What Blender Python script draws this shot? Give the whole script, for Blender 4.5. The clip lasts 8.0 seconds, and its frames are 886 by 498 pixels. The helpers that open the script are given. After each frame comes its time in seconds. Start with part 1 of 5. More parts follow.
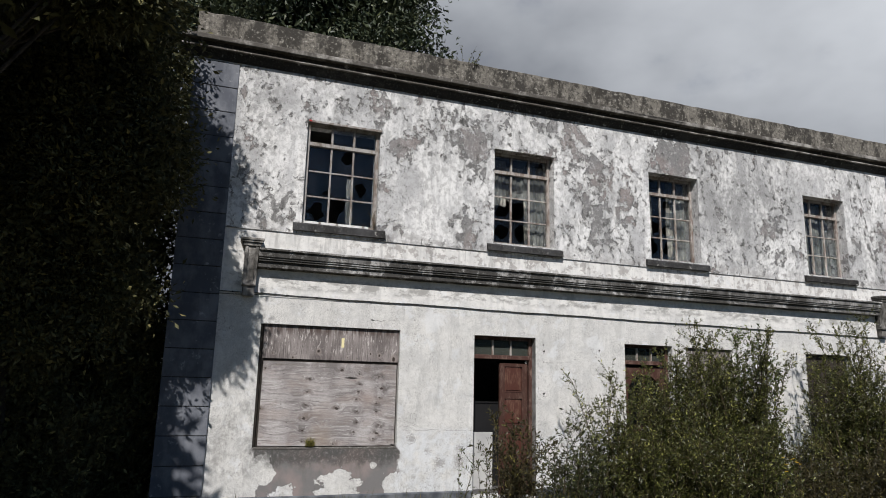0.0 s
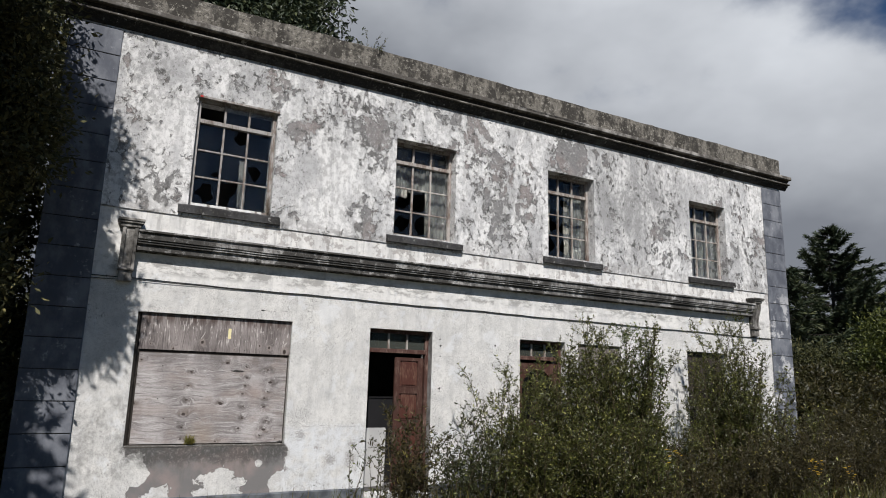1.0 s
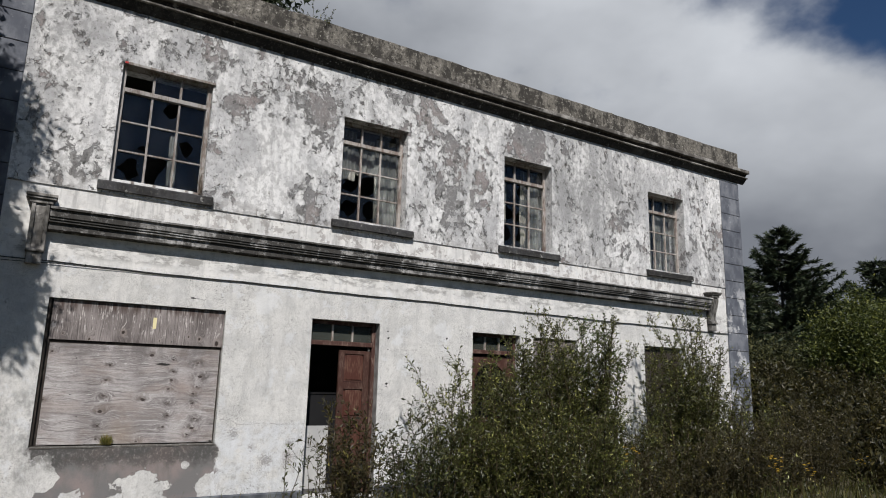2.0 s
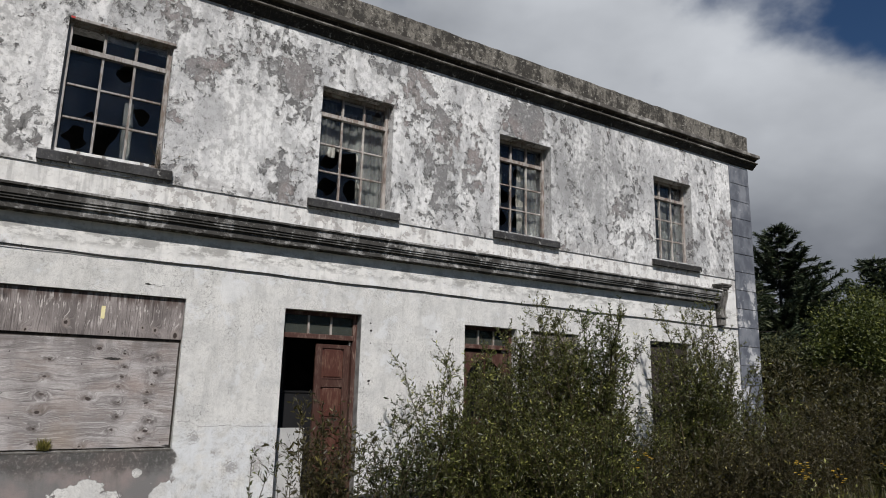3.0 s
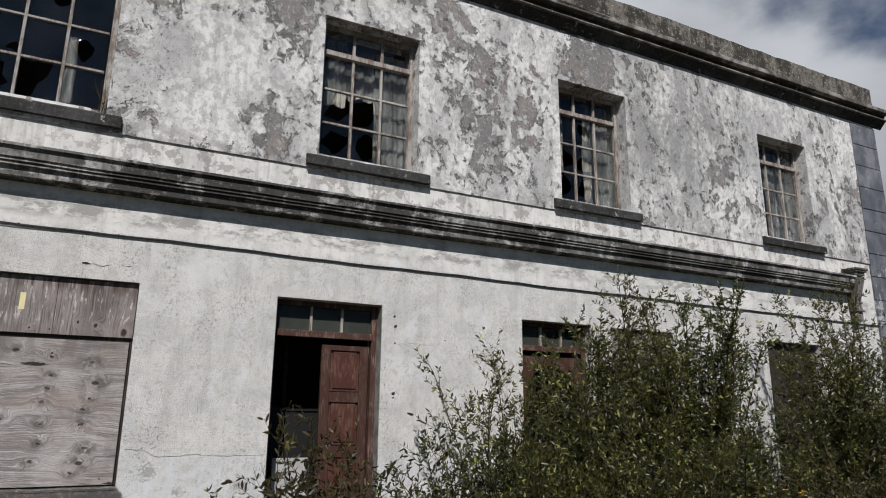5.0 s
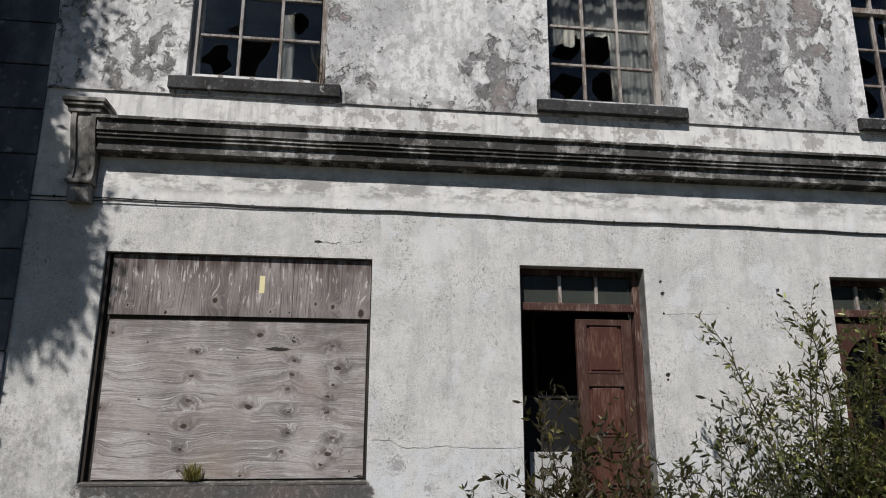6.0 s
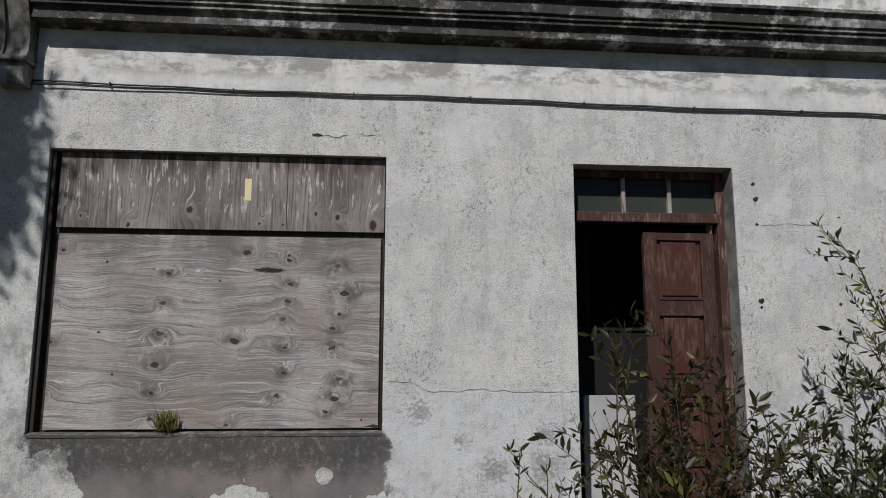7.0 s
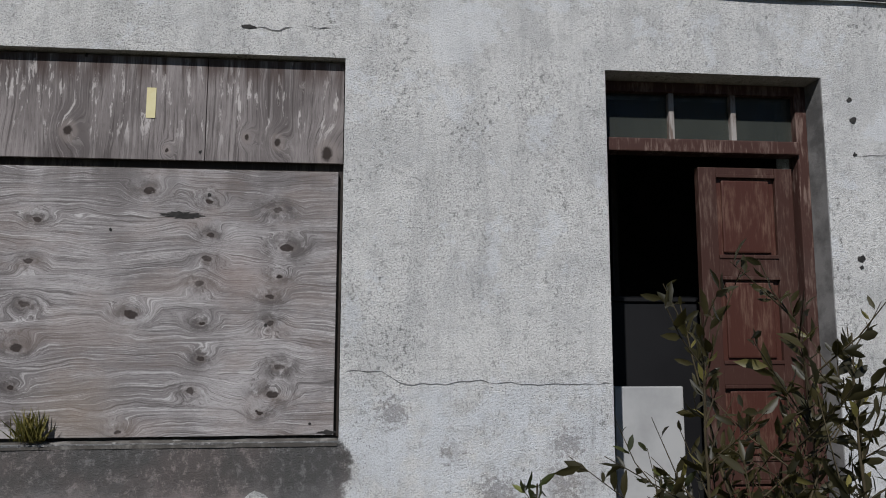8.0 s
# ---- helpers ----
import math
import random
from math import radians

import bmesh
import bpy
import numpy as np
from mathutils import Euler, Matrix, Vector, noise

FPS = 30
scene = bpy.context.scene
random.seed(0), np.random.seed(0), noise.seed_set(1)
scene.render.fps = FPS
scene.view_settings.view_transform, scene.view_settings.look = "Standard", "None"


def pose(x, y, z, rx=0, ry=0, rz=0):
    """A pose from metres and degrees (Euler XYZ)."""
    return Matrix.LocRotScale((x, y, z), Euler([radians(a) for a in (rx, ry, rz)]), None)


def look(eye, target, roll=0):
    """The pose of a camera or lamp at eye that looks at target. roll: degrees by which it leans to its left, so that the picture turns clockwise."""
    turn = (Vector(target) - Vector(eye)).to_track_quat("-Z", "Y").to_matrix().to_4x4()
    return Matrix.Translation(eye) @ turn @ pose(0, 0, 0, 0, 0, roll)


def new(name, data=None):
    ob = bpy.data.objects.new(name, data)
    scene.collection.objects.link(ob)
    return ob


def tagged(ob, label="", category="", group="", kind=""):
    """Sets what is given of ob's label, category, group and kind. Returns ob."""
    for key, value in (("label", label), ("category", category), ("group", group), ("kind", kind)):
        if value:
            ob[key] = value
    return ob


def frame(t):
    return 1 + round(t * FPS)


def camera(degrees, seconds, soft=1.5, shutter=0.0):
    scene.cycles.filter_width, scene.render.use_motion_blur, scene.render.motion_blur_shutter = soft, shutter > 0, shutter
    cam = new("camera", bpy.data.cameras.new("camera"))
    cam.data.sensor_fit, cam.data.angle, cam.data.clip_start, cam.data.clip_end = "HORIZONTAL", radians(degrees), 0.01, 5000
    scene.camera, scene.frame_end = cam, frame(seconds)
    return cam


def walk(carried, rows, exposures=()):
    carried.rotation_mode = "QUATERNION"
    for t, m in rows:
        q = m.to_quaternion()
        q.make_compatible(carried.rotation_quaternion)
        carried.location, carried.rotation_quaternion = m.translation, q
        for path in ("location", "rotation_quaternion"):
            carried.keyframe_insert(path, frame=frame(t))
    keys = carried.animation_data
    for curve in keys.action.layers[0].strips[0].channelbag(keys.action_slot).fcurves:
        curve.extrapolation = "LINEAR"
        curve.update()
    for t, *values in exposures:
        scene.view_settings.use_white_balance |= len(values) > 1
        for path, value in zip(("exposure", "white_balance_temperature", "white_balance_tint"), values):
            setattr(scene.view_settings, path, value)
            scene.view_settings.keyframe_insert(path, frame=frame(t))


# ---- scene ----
cam = camera(66.7, 8.0, soft=1.0)
PATH = [
    (0, (-0.06, -0.199, 1.614), (0.6, 1.647, 2.011), 1.4),
    (0.5, (-0.028, -0.118, 1.582), (0.781, 1.667, 1.981), 1.4),
    (1, (0.067, 0.052, 1.547), (0.998, 1.777, 1.948), 1.5),
    (1.5, (0.26, 0.257, 1.516), (1.263, 1.941, 1.916), 1.5),
    (3, (1.157, 1.404, 1.468), (2.206, 3.059, 1.868), 1.4),
    (3.5, (1.466, 1.869, 1.434), (2.5, 3.531, 1.846), 1.3),
    (4, (1.835, 2.346, 1.461), (2.85, 4.015, 1.889), 1.3),
    (4.2, (2.001, 2.555, 1.461), (3.011, 4.227, 1.894), 1.2),
    (5.3, (2.827, 3.685, 1.248), (3.578, 5.469, 1.752), 0.3),
    (5.5, (2.852, 3.903, 1.267), (3.491, 5.73, 1.771), 0.2),
    (6, (2.828, 4.478, 1.194), (3.065, 6.407, 1.668), 0.2),
    (6.5, (2.899, 5.047, 1.203), (3.078, 7.005, 1.566), 0.2),
    (7, (2.925, 5.679, 1.203), (3.091, 7.651, 1.492), 0.2),
    (7.5, (3.06, 6.264, 1.218), (3.217, 8.244, 1.458), 0.3),
    (8, (3.101, 6.914, 1.188), (3.277, 8.894, 1.415), 0.1),
]
walk(cam, [(t, look(eye, target, roll)) for t, eye, target, roll in PATH],
     exposures=[(0, 0.12, 6500, 10), (1, 0.19, 6500, 10), (1.5, 0.13, 6500, 10), (3, -0.02, 6500, 10), (4, -0.06, 6500, 10), (5.5, -0.11, 6500, 10),
                (6, -0.11, 6480, 10), (6.5, -0.37, 6420, 10), (7, -0.40, 6360, 10), (8, -0.40, 6150, 10)])


# ---- light ----
SUN_FROM = Vector((-0.45, -1.0, 1.08))
sun = new("sun", bpy.data.lights.new("sun", "SUN"))
sun.data.energy, sun.data.angle, sun.data.color = 5.0, radians(0.55), (1.0, 0.960, 0.930)
sun.matrix_world = look(SUN_FROM * 30, (0, 0, 0))

world = bpy.data.worlds.new("sky")
scene.world = world
world.use_nodes = True


def build_sky(nt):
    """Blue sky with broken grey-white cloud, thickest over the far side of the house."""
    nodes, links = nt.nodes, nt.links
    bg = nodes["Background"]
    sky = nodes.new("ShaderNodeTexSky")
    sky.sky_type, sky.sun_disc = "NISHITA", False
    sky.sun_elevation, sky.sun_rotation = math.asin(SUN_FROM.normalized().z), math.atan2(SUN_FROM.x, SUN_FROM.y)
    dim = nodes.new("ShaderNodeMix")
    dim.data_type, dim.blend_type = "RGBA", "MULTIPLY"
    dim.inputs[0].default_value = 1.0
    links.new(sky.outputs[0], dim.inputs[6])
    dim.inputs[7].default_value = (0.021, 0.031, 0.043, 1)
    tc = nodes.new("ShaderNodeTexCoord")
    mp = nodes.new("ShaderNodeMapping")
    mp.inputs["Scale"].default_value = (1.0, 1.0, 1.5)
    mp.inputs["Location"].default_value = (0.35, 0.1, 0.2)
    links.new(tc.outputs["Generated"], mp.inputs[0])
    cover = nodes.new("ShaderNodeTexNoise")
    cover.inputs["Scale"].default_value, cover.inputs["Detail"].default_value = 2.2, 7
    cover.inputs["Roughness"].default_value = 0.52
    links.new(mp.outputs[0], cover.inputs["Vector"])
    # cloud bank over the far side, open sky overhead and to the south
    dot = nodes.new("ShaderNodeVectorMath")
    dot.operation = "DOT_PRODUCT"
    links.new(tc.outputs["Generated"], dot.inputs[0])
    dot.inputs[1].default_value = (0.35, 0.80, -0.55)
    bank = nodes.new("ShaderNodeMapRange")
    bank.inputs[1].default_value, bank.inputs[2].default_value = 0.268, 0.415
    bank.inputs[3].default_value, bank.inputs[4].default_value = -0.11, 0.24
    links.new(dot.outputs["Value"], bank.inputs[0])
    add = nodes.new("ShaderNodeMath")
    links.new(cover.outputs[0], add.inputs[0])
    links.new(bank.outputs[0], add.inputs[1])
    edge = nodes.new("ShaderNodeMapRange")
    edge.interpolation_type = "SMOOTHSTEP"
    edge.inputs[1].default_value, edge.inputs[2].default_value = 0.46, 0.62
    links.new(add.outputs[0], edge.inputs[0])
    body = nodes.new("ShaderNodeTexNoise")
    body.inputs["Scale"].default_value, body.inputs["Detail"].default_value = 2.6, 5
    mp2 = nodes.new("ShaderNodeMapping")
    mp2.inputs["Scale"].default_value = (1.0, 1.0, 1.7)
    mp2.inputs["Location"].default_value = (2.1, 0.4, 0.62)
    links.new(tc.outputs["Generated"], mp2.inputs[0])
    links.new(mp2.outputs[0], body.inputs["Vector"])
    tone = nodes.new("ShaderNodeValToRGB")
    tone.color_ramp.elements.new(0.765).color = (0.48, 0.503, 0.545, 1)
    tone.color_ramp.elements[0].position, tone.color_ramp.elements[0].color = 0.64, (0.19, 0.205, 0.235, 1)
    tone.color_ramp.elements[1].position, tone.color_ramp.elements[1].color = 0.90, (0.64, 0.668, 0.71, 1)
    high = nodes.new("ShaderNodeVectorMath")
    high.operation = "DOT_PRODUCT"
    links.new(tc.outputs["Generated"], high.inputs[0])
    high.inputs[1].default_value = (0.34, 0.0, 0.85)
    lift = nodes.new("ShaderNodeMath")
    lift.operation = "MULTIPLY_ADD"
    links.new(body.outputs[0], lift.inputs[0])
    lift.inputs[1].default_value = 0.42
    links.new(high.outputs["Value"], lift.inputs[2])
    links.new(lift.outputs[0], tone.inputs[0])
    mix = nodes.new("ShaderNodeMix")
    mix.data_type = "RGBA"
    links.new(edge.outputs[0], mix.inputs[0])
    links.new(dim.outputs[2], mix.inputs[6])
    links.new(tone.outputs[0], mix.inputs[7])
    links.new(mix.outputs[2], bg.inputs[0])
    bg.inputs[1].default_value = 1.0


build_sky(world.node_tree)


# ---- materials ----
class Mat:
    """A small wrapper for procedural node materials."""

    def __init__(self, name, rough=0.85, metal=0.0, spec=0.3, placed=False):
        self.m = bpy.data.materials.new(name)
        self.m.use_nodes = True
        self.nt = self.m.node_tree
        self.b = self.nt.nodes["Principled BSDF"]
        self.b.inputs["Roughness"].default_value = rough
        self.b.inputs["Metallic"].default_value = metal
        self.b.inputs["Specular IOR Level"].default_value = spec
        self.tc, self.placed = None, placed

    def put(self, sock, val):
        if isinstance(val, bpy.types.NodeSocket):
            self.nt.links.new(val, sock)
        elif isinstance(val, tuple) and len(val) == 3 and sock.type == "RGBA":
            sock.default_value = (*val, 1)
        else:
            sock.default_value = val

    def node(self, kind):
        return self.nt.nodes.new(kind)

    def pos(self, scale=(1, 1, 1), shift=(0, 0, 0)):
        if self.tc is None and self.placed:
            self.tc = self.node("ShaderNodeNewGeometry")
        elif self.tc is None:
            self.tc = self.node("ShaderNodeTexCoord")
        n = self.node("ShaderNodeMapping")
        n.inputs["Scale"].default_value, n.inputs["Location"].default_value = scale, shift
        self.put(n.inputs[0], self.tc.outputs["Position" if self.placed else "Object"])
        return n.outputs[0]

    def axes(self):
        self.pos()
        n = self.node("ShaderNodeSeparateXYZ")
        self.put(n.inputs[0], self.tc.outputs["Position" if self.placed else "Object"])
        return n.outputs[0], n.outputs[1], n.outputs[2]

    def noise(self, vec, scale, detail=4, rough=0.55, dist=0.0):
        n = self.node("ShaderNodeTexNoise")
        self.put(n.inputs["Vector"], vec)
        n.inputs["Scale"].default_value, n.inputs["Detail"].default_value = scale, detail
        n.inputs["Roughness"].default_value, n.inputs["Distortion"].default_value = rough, dist
        return n.outputs[0]

    def math(self, op, a, b=0.0, clamp=False):
        n = self.node("ShaderNodeMath")
        n.operation, n.use_clamp = op, clamp
        self.put(n.inputs[0], a)
        self.put(n.inputs[1], b)
        return n.outputs[0]

    def step(self, v, lo, hi, a=0.0, b=1.0):
        n = self.node("ShaderNodeMapRange")
        n.interpolation_type = "SMOOTHSTEP"
        self.put(n.inputs[0], v)
        for i, x in enumerate((lo, hi, a, b)):
            n.inputs[i + 1].default_value = x
        return n.outputs[0]

    def mix(self, fac, a, b, blend="MIX"):
        n = self.node("ShaderNodeMix")
        n.data_type, n.blend_type = "RGBA", blend
        self.put(n.inputs[0], fac)
        self.put(n.inputs[6], a)
        self.put(n.inputs[7], b)
        return n.outputs[2]

    def vec(self, x, y, z):
        n = self.node("ShaderNodeCombineXYZ")
        for i, v in enumerate((x, y, z)):
            self.put(n.inputs[i], v)
        return n.outputs[0]

    def near(self, vec, place, size):
        """1 at a place, falling to 0 at a distance of size."""
        n = self.node("ShaderNodeVectorMath")
        n.operation = "DISTANCE"
        self.put(n.inputs[0], vec)
        n.inputs[1].default_value = place
        return self.step(n.outputs["Value"], size, 0.0)

    def random(self):
        return self.node("ShaderNodeObjectInfo").outputs["Random"]

    def island(self):
        return self.node("ShaderNodeNewGeometry").outputs["Random Per Island"]

    def color(self, c):
        self.put(self.b.inputs["Base Color"], c)
        return self

    def rough(self, r):
        self.put(self.b.inputs["Roughness"], r)
        return self

    def bump(self, h, strength=0.5, dist=0.01):
        n = self.node("ShaderNodeBump")
        n.inputs["Strength"].default_value, n.inputs["Distance"].default_value = strength, dist
        self.put(n.inputs["Height"], h)
        self.put(self.b.inputs["Normal"], n.outputs[0])
        return self


def plaster_upper():
    g = Mat("peeling_paint_on_render", 0.9)
    p = g.pos()
    x, y, z = g.axes()
    flat = g.vec(x, 0.0, z)

    def spread(rows):
        total = 0.0
        for bx, bz, r, k in rows:
            blob = g.math("MULTIPLY", g.near(flat, (bx, 0, bz), r), k)
            total = blob if total == 0.0 else g.math("ADD", total, blob)
        return total

    # where the paint has come away in sheets, and where it holds
    sheets = spread(((6.3, 5.6, 1.0, 0.08), (6.6, 4.6, 0.9, 0.08), (7.25, 5.1, 0.4, 0.10), (8.2, 6.05, 0.75, 0.24), (4.1, 5.75, 0.7, 0.13), (4.1, 5.15, 0.4, 0.11),
                     (2.75, 5.4, 0.45, 0.06), (3.3, 5.65, 0.8, 0.05), (0.9, 4.25, 0.5, 0.11), (4.0, 3.98, 0.8, 0.07), (9.8, 5.2, 1.4, -0.05), (10.7, 4.6, 0.9, 0.05),
                     (13.4, 4.9, 0.7, 0.05), (3.4, 4.75, 1.0, -0.12), (11.6, 6.05, 1.0, -0.09), (1.0, 5.2, 0.8, -0.05), (7.0, 6.1, 0.7, -0.06)))
    veil = spread(((9.6, 5.3, 1.9, 0.85), (10.8, 5.6, 1.2, 0.5), (0.55, 5.9, 0.8, 0.6), (2.1, 6.1, 1.1, 0.3), (3.4, 5.7, 1.2, 0.4), (0.6, 5.2, 0.6, 0.3), (5.0, 6.1, 0.9, 0.25), (13.2, 4.4, 0.8, 0.3)))
    big = g.noise(g.pos((1, 1, 0.8)), 0.7, 3, 0.5, 0.3)
    sheet = g.noise(g.pos((1, 1, 0.72), (3, 0, 1)), 2.5, 10, 0.62, 0.35)
    flake = g.noise(g.pos((1, 1, 0.85), (8, 0, 5)), 8.5, 9, 0.70, 0.3)
    fine = g.noise(p, 42, 5, 0.72)
    v = g.math("ADD", g.math("ADD", g.math("MULTIPLY", big, 0.25), g.math("MULTIPLY", sheet, 0.60)), g.math("ADD", g.math("MULTIPLY", flake, 0.34), g.math("MULTIPLY", sheets, 0.75)))
    bare = g.step(v, 0.655, 0.672)
    u = g.math("ADD", g.math("ADD", flake, g.math("MULTIPLY", sheet, 0.34)), g.math("MULTIPLY", sheets, 1.1))
    chips = g.step(u, 0.74, 0.765)
    soft = g.noise(g.pos((1.2, 1, 0.5), (2, 2, 2)), 2.2, 8, 0.68, 0.4)
    white = g.mix(g.step(soft, 0.40, 0.62), (0.70, 0.695, 0.68), (0.43, 0.43, 0.43))
    mott = g.noise(g.pos((1, 1, 0.8), (5, 1, 7)), 13, 8, 0.74, 0.3)
    white = g.mix(g.math("MULTIPLY", g.step(mott, 0.46, 0.58), 0.6), white, (0.30, 0.297, 0.29))
    run = g.step(g.noise(g.pos((3.4, 1, 0.25), (1, 0, 0)), 2.2, 6, 0.65), 0.52, 0.70)
    white = g.mix(g.math("MULTIPLY", run, 0.40), white, (0.31, 0.31, 0.32))
    dull = g.math("MULTIPLY", veil, g.step(g.math("ADD", g.math("MULTIPLY", soft, 0.5), g.math("MULTIPLY", mott, 0.5)), 0.36, 0.56, 0.25, 1.0), True)
    white = g.mix(g.math("MULTIPLY", dull, 0.95), white, (0.225, 0.225, 0.222))
    curl = g.math("MULTIPLY", g.step(v, 0.622, 0.645), g.step(v, 0.658, 0.650))
    white = g.mix(g.math("MULTIPLY", curl, 0.5), white, (0.72, 0.715, 0.70))
    speck = g.step(g.noise(g.pos((1, 1, 0.9), (4, 4, 1)), 30, 8, 0.78), 0.565, 0.60)
    white = g.mix(g.math("MULTIPLY", speck, g.step(soft, 0.40, 0.60, 0.25, 0.75)), white, (0.12, 0.118, 0.112))
    # old grey render laid open, pinkish where the sand shows
    tint = g.noise(g.pos((1, 1, 1), (2, 0, 4)), 0.9, 3)
    grey = g.mix(g.step(tint, 0.44, 0.58), (0.155, 0.153, 0.152), (0.215, 0.182, 0.172))
    grey = g.mix(g.math("MULTIPLY", g.step(fine, 0.44, 0.66), 0.6), grey, (0.33, 0.32, 0.315))
    grey = g.mix(g.math("MULTIPLY", g.step(mott, 0.47, 0.40), 0.35), grey, (0.085, 0.083, 0.080))
    grit = g.step(g.noise(g.pos((1, 1, 1), (3, 7, 3)), 95, 4, 0.75), 0.56, 0.63)
    grey = g.mix(g.math("MULTIPLY", grit, 0.5), grey, (0.085, 0.083, 0.080))
    flecks = g.step(g.noise(g.pos((1, 1, 0.8), (1, 5, 2)), 19, 8, 0.76), 0.54, 0.59)
    grey = g.mix(g.math("MULTIPLY", flecks, 0.6), grey, (0.46, 0.455, 0.445))
    col = g.mix(g.math("MULTIPLY", chips, 0.85), white, g.mix(g.step(mott, 0.42, 0.58), (0.10, 0.098, 0.095), (0.22, 0.215, 0.21)))
    col = g.mix(g.math("MULTIPLY", bare, 0.90), col, grey)
    # Narrow dark outline paints the shadow beneath lifted flake edges.
    flake_shade = g.math("MULTIPLY", g.math("MULTIPLY", g.step(v, 0.645, 0.653), g.step(v, 0.672, 0.661)), g.step(flake, 0.44, 0.56))
    col = g.mix(g.math("MULTIPLY", flake_shade, 0.5), col, (0.06, 0.058, 0.055))
    algae = g.math("MULTIPLY", g.step(g.noise(g.pos((1, 1, 0.8), (7, 0, 0)), 6.5, 10, 0.76), 0.575, 0.61), g.step(g.math("ADD", v, g.math("MULTIPLY", veil, 0.1)), 0.56, 0.66))
    col = g.mix(g.math("MULTIPLY", algae, 0.8), col, (0.055, 0.056, 0.050))
    # grey band low on the storey
    low = g.math("MULTIPLY", g.step(z, 4.12, 3.9), g.step(g.noise(g.pos((0.7, 1, 2)), 3, 6, 0.65), 0.44, 0.58))
    col = g.mix(g.math("MULTIPLY", low, 0.5), col, (0.26, 0.25, 0.24))
    g.color(col)
    h = g.math("ADD", g.math("MULTIPLY", g.math("MAXIMUM", bare, chips), -0.8), g.math("MULTIPLY", fine, 0.5))
    h = g.math("ADD", h, g.math("ADD", g.math("MULTIPLY", curl, 0.5), flake))
    return g.bump(h, 0.9, 0.014).m


def plaster_lower():
    g = Mat("roughcast_painted_white", 0.92)
    p = g.pos()
    x, y, z = g.axes()
    flat = g.vec(x, 0.0, z)
    pit = g.noise(p, 96, 4, 0.74)
    pits = g.math("MAXIMUM", g.step(pit, 0.525, 0.61), g.step(g.noise(g.pos((1, 1, 1), (4, 4, 4)), 34, 5, 0.7), 0.575, 0.64))
    mid = g.noise(p, 3.2, 6, 0.62, 0.2)
    streak = g.noise(g.pos((1, 1, 0.3)), 3.4, 5, 0.6)
    col = g.mix(g.step(mid, 0.40, 0.66), (0.66, 0.65, 0.622), (0.54, 0.535, 0.518))
    col = g.mix(g.math("MULTIPLY", g.step(streak, 0.52, 0.72), 0.5), col, (0.45, 0.445, 0.425))
    pitty = g.math("MULTIPLY", g.step(g.noise(g.pos((1.6, 1, 0.7)), 2.0, 5, 0.65), 0.34, 0.60, 0.4, 1.0), g.step(z, 2.98, 2.80))
    col = g.mix(g.math("MULTIPLY", g.math("MULTIPLY", pits, pitty), 0.68), col, (0.20, 0.196, 0.186))
    # cleaner, bluer paint below the crack
    below = g.math("MULTIPLY", g.step(g.math("ADD", z, g.math("MULTIPLY", mid, 0.12)), 1.05, 0.93), g.step(x, 2.85, 3.0))
    pale = g.math("MULTIPLY", below, g.step(g.noise(g.pos((1, 1, 1), (6, 0, 6)), 5, 6, 0.7), 0.62, 0.42))
    col = g.mix(g.math("MULTIPLY", pale, 0.7), col, (0.62, 0.64, 0.66))
    dots = g.step(g.noise(g.pos((1, 1, 1), (2, 6, 2)), 150, 2, 0.6), 0.57, 0.64)
    col = g.mix(g.math("MULTIPLY", g.math("MULTIPLY", dots, pitty), 0.8), col, (0.13, 0.128, 0.122))
    stain = 0.0
    for bx, bz, rr in ((3.92, 0.46, 0.24), (3.62, 0.44, 0.2), (3.95, 0.66, 0.16), (3.15, 0.80, 0.16), (3.42, 0.62, 0.13)):
        blob = g.near(flat, (bx, 0, bz), rr)
        stain = blob if stain == 0.0 else g.math("MAXIMUM", stain, blob)
    stain = g.step(g.math("ADD", g.math("MULTIPLY", stain, 0.22), g.noise(g.pos((1, 1, 1.2), (3, 3, 0)), 34, 7, 0.8)), 0.63, 0.69)
    col = g.mix(g.math("MULTIPLY", stain, g.math("MULTIPLY", g.step(z, 0.95, 0.85), 0.55)), col, (0.14, 0.118, 0.11))
    run = g.step(g.noise(g.pos((4.5, 1, 0.5), (2, 0, 3)), 2.2, 7, 0.68), 0.50, 0.66)
    col = g.mix(g.math("MULTIPLY", run, 0.32), col, (0.33, 0.33, 0.325))
    mott = g.step(g.noise(g.pos((1, 1, 1), (9, 0, 3)), 13, 6, 0.72), 0.52, 0.64)
    col = g.mix(g.math("MULTIPLY", mott, 0.36), col, (0.31, 0.308, 0.298))
    grime = g.step(g.noise(g.pos((1.3, 1, 0.8), (1, 0, 8)), 2.1, 8, 0.7), 0.46, 0.62)
    clot = g.step(g.noise(g.pos((1, 1, 0.8), (6, 2, 3)), 38, 6, 0.78), 0.53, 0.60)
    col = g.mix(g.math("MULTIPLY", g.math("MULTIPLY", grime, clot), g.step(z, 2.98, 2.80, 0.2, 0.85)), col, (0.135, 0.135, 0.125))
    bare_white = g.step(g.noise(g.pos((1, 1, 1), (0, 3, 9)), 4.2, 8, 0.74), 0.56, 0.60)
    col = g.mix(g.math("MULTIPLY", bare_white, 0.45), col, (0.64, 0.655, 0.67))
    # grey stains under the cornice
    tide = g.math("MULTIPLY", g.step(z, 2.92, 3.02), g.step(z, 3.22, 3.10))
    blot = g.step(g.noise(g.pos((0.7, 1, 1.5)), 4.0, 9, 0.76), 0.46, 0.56)
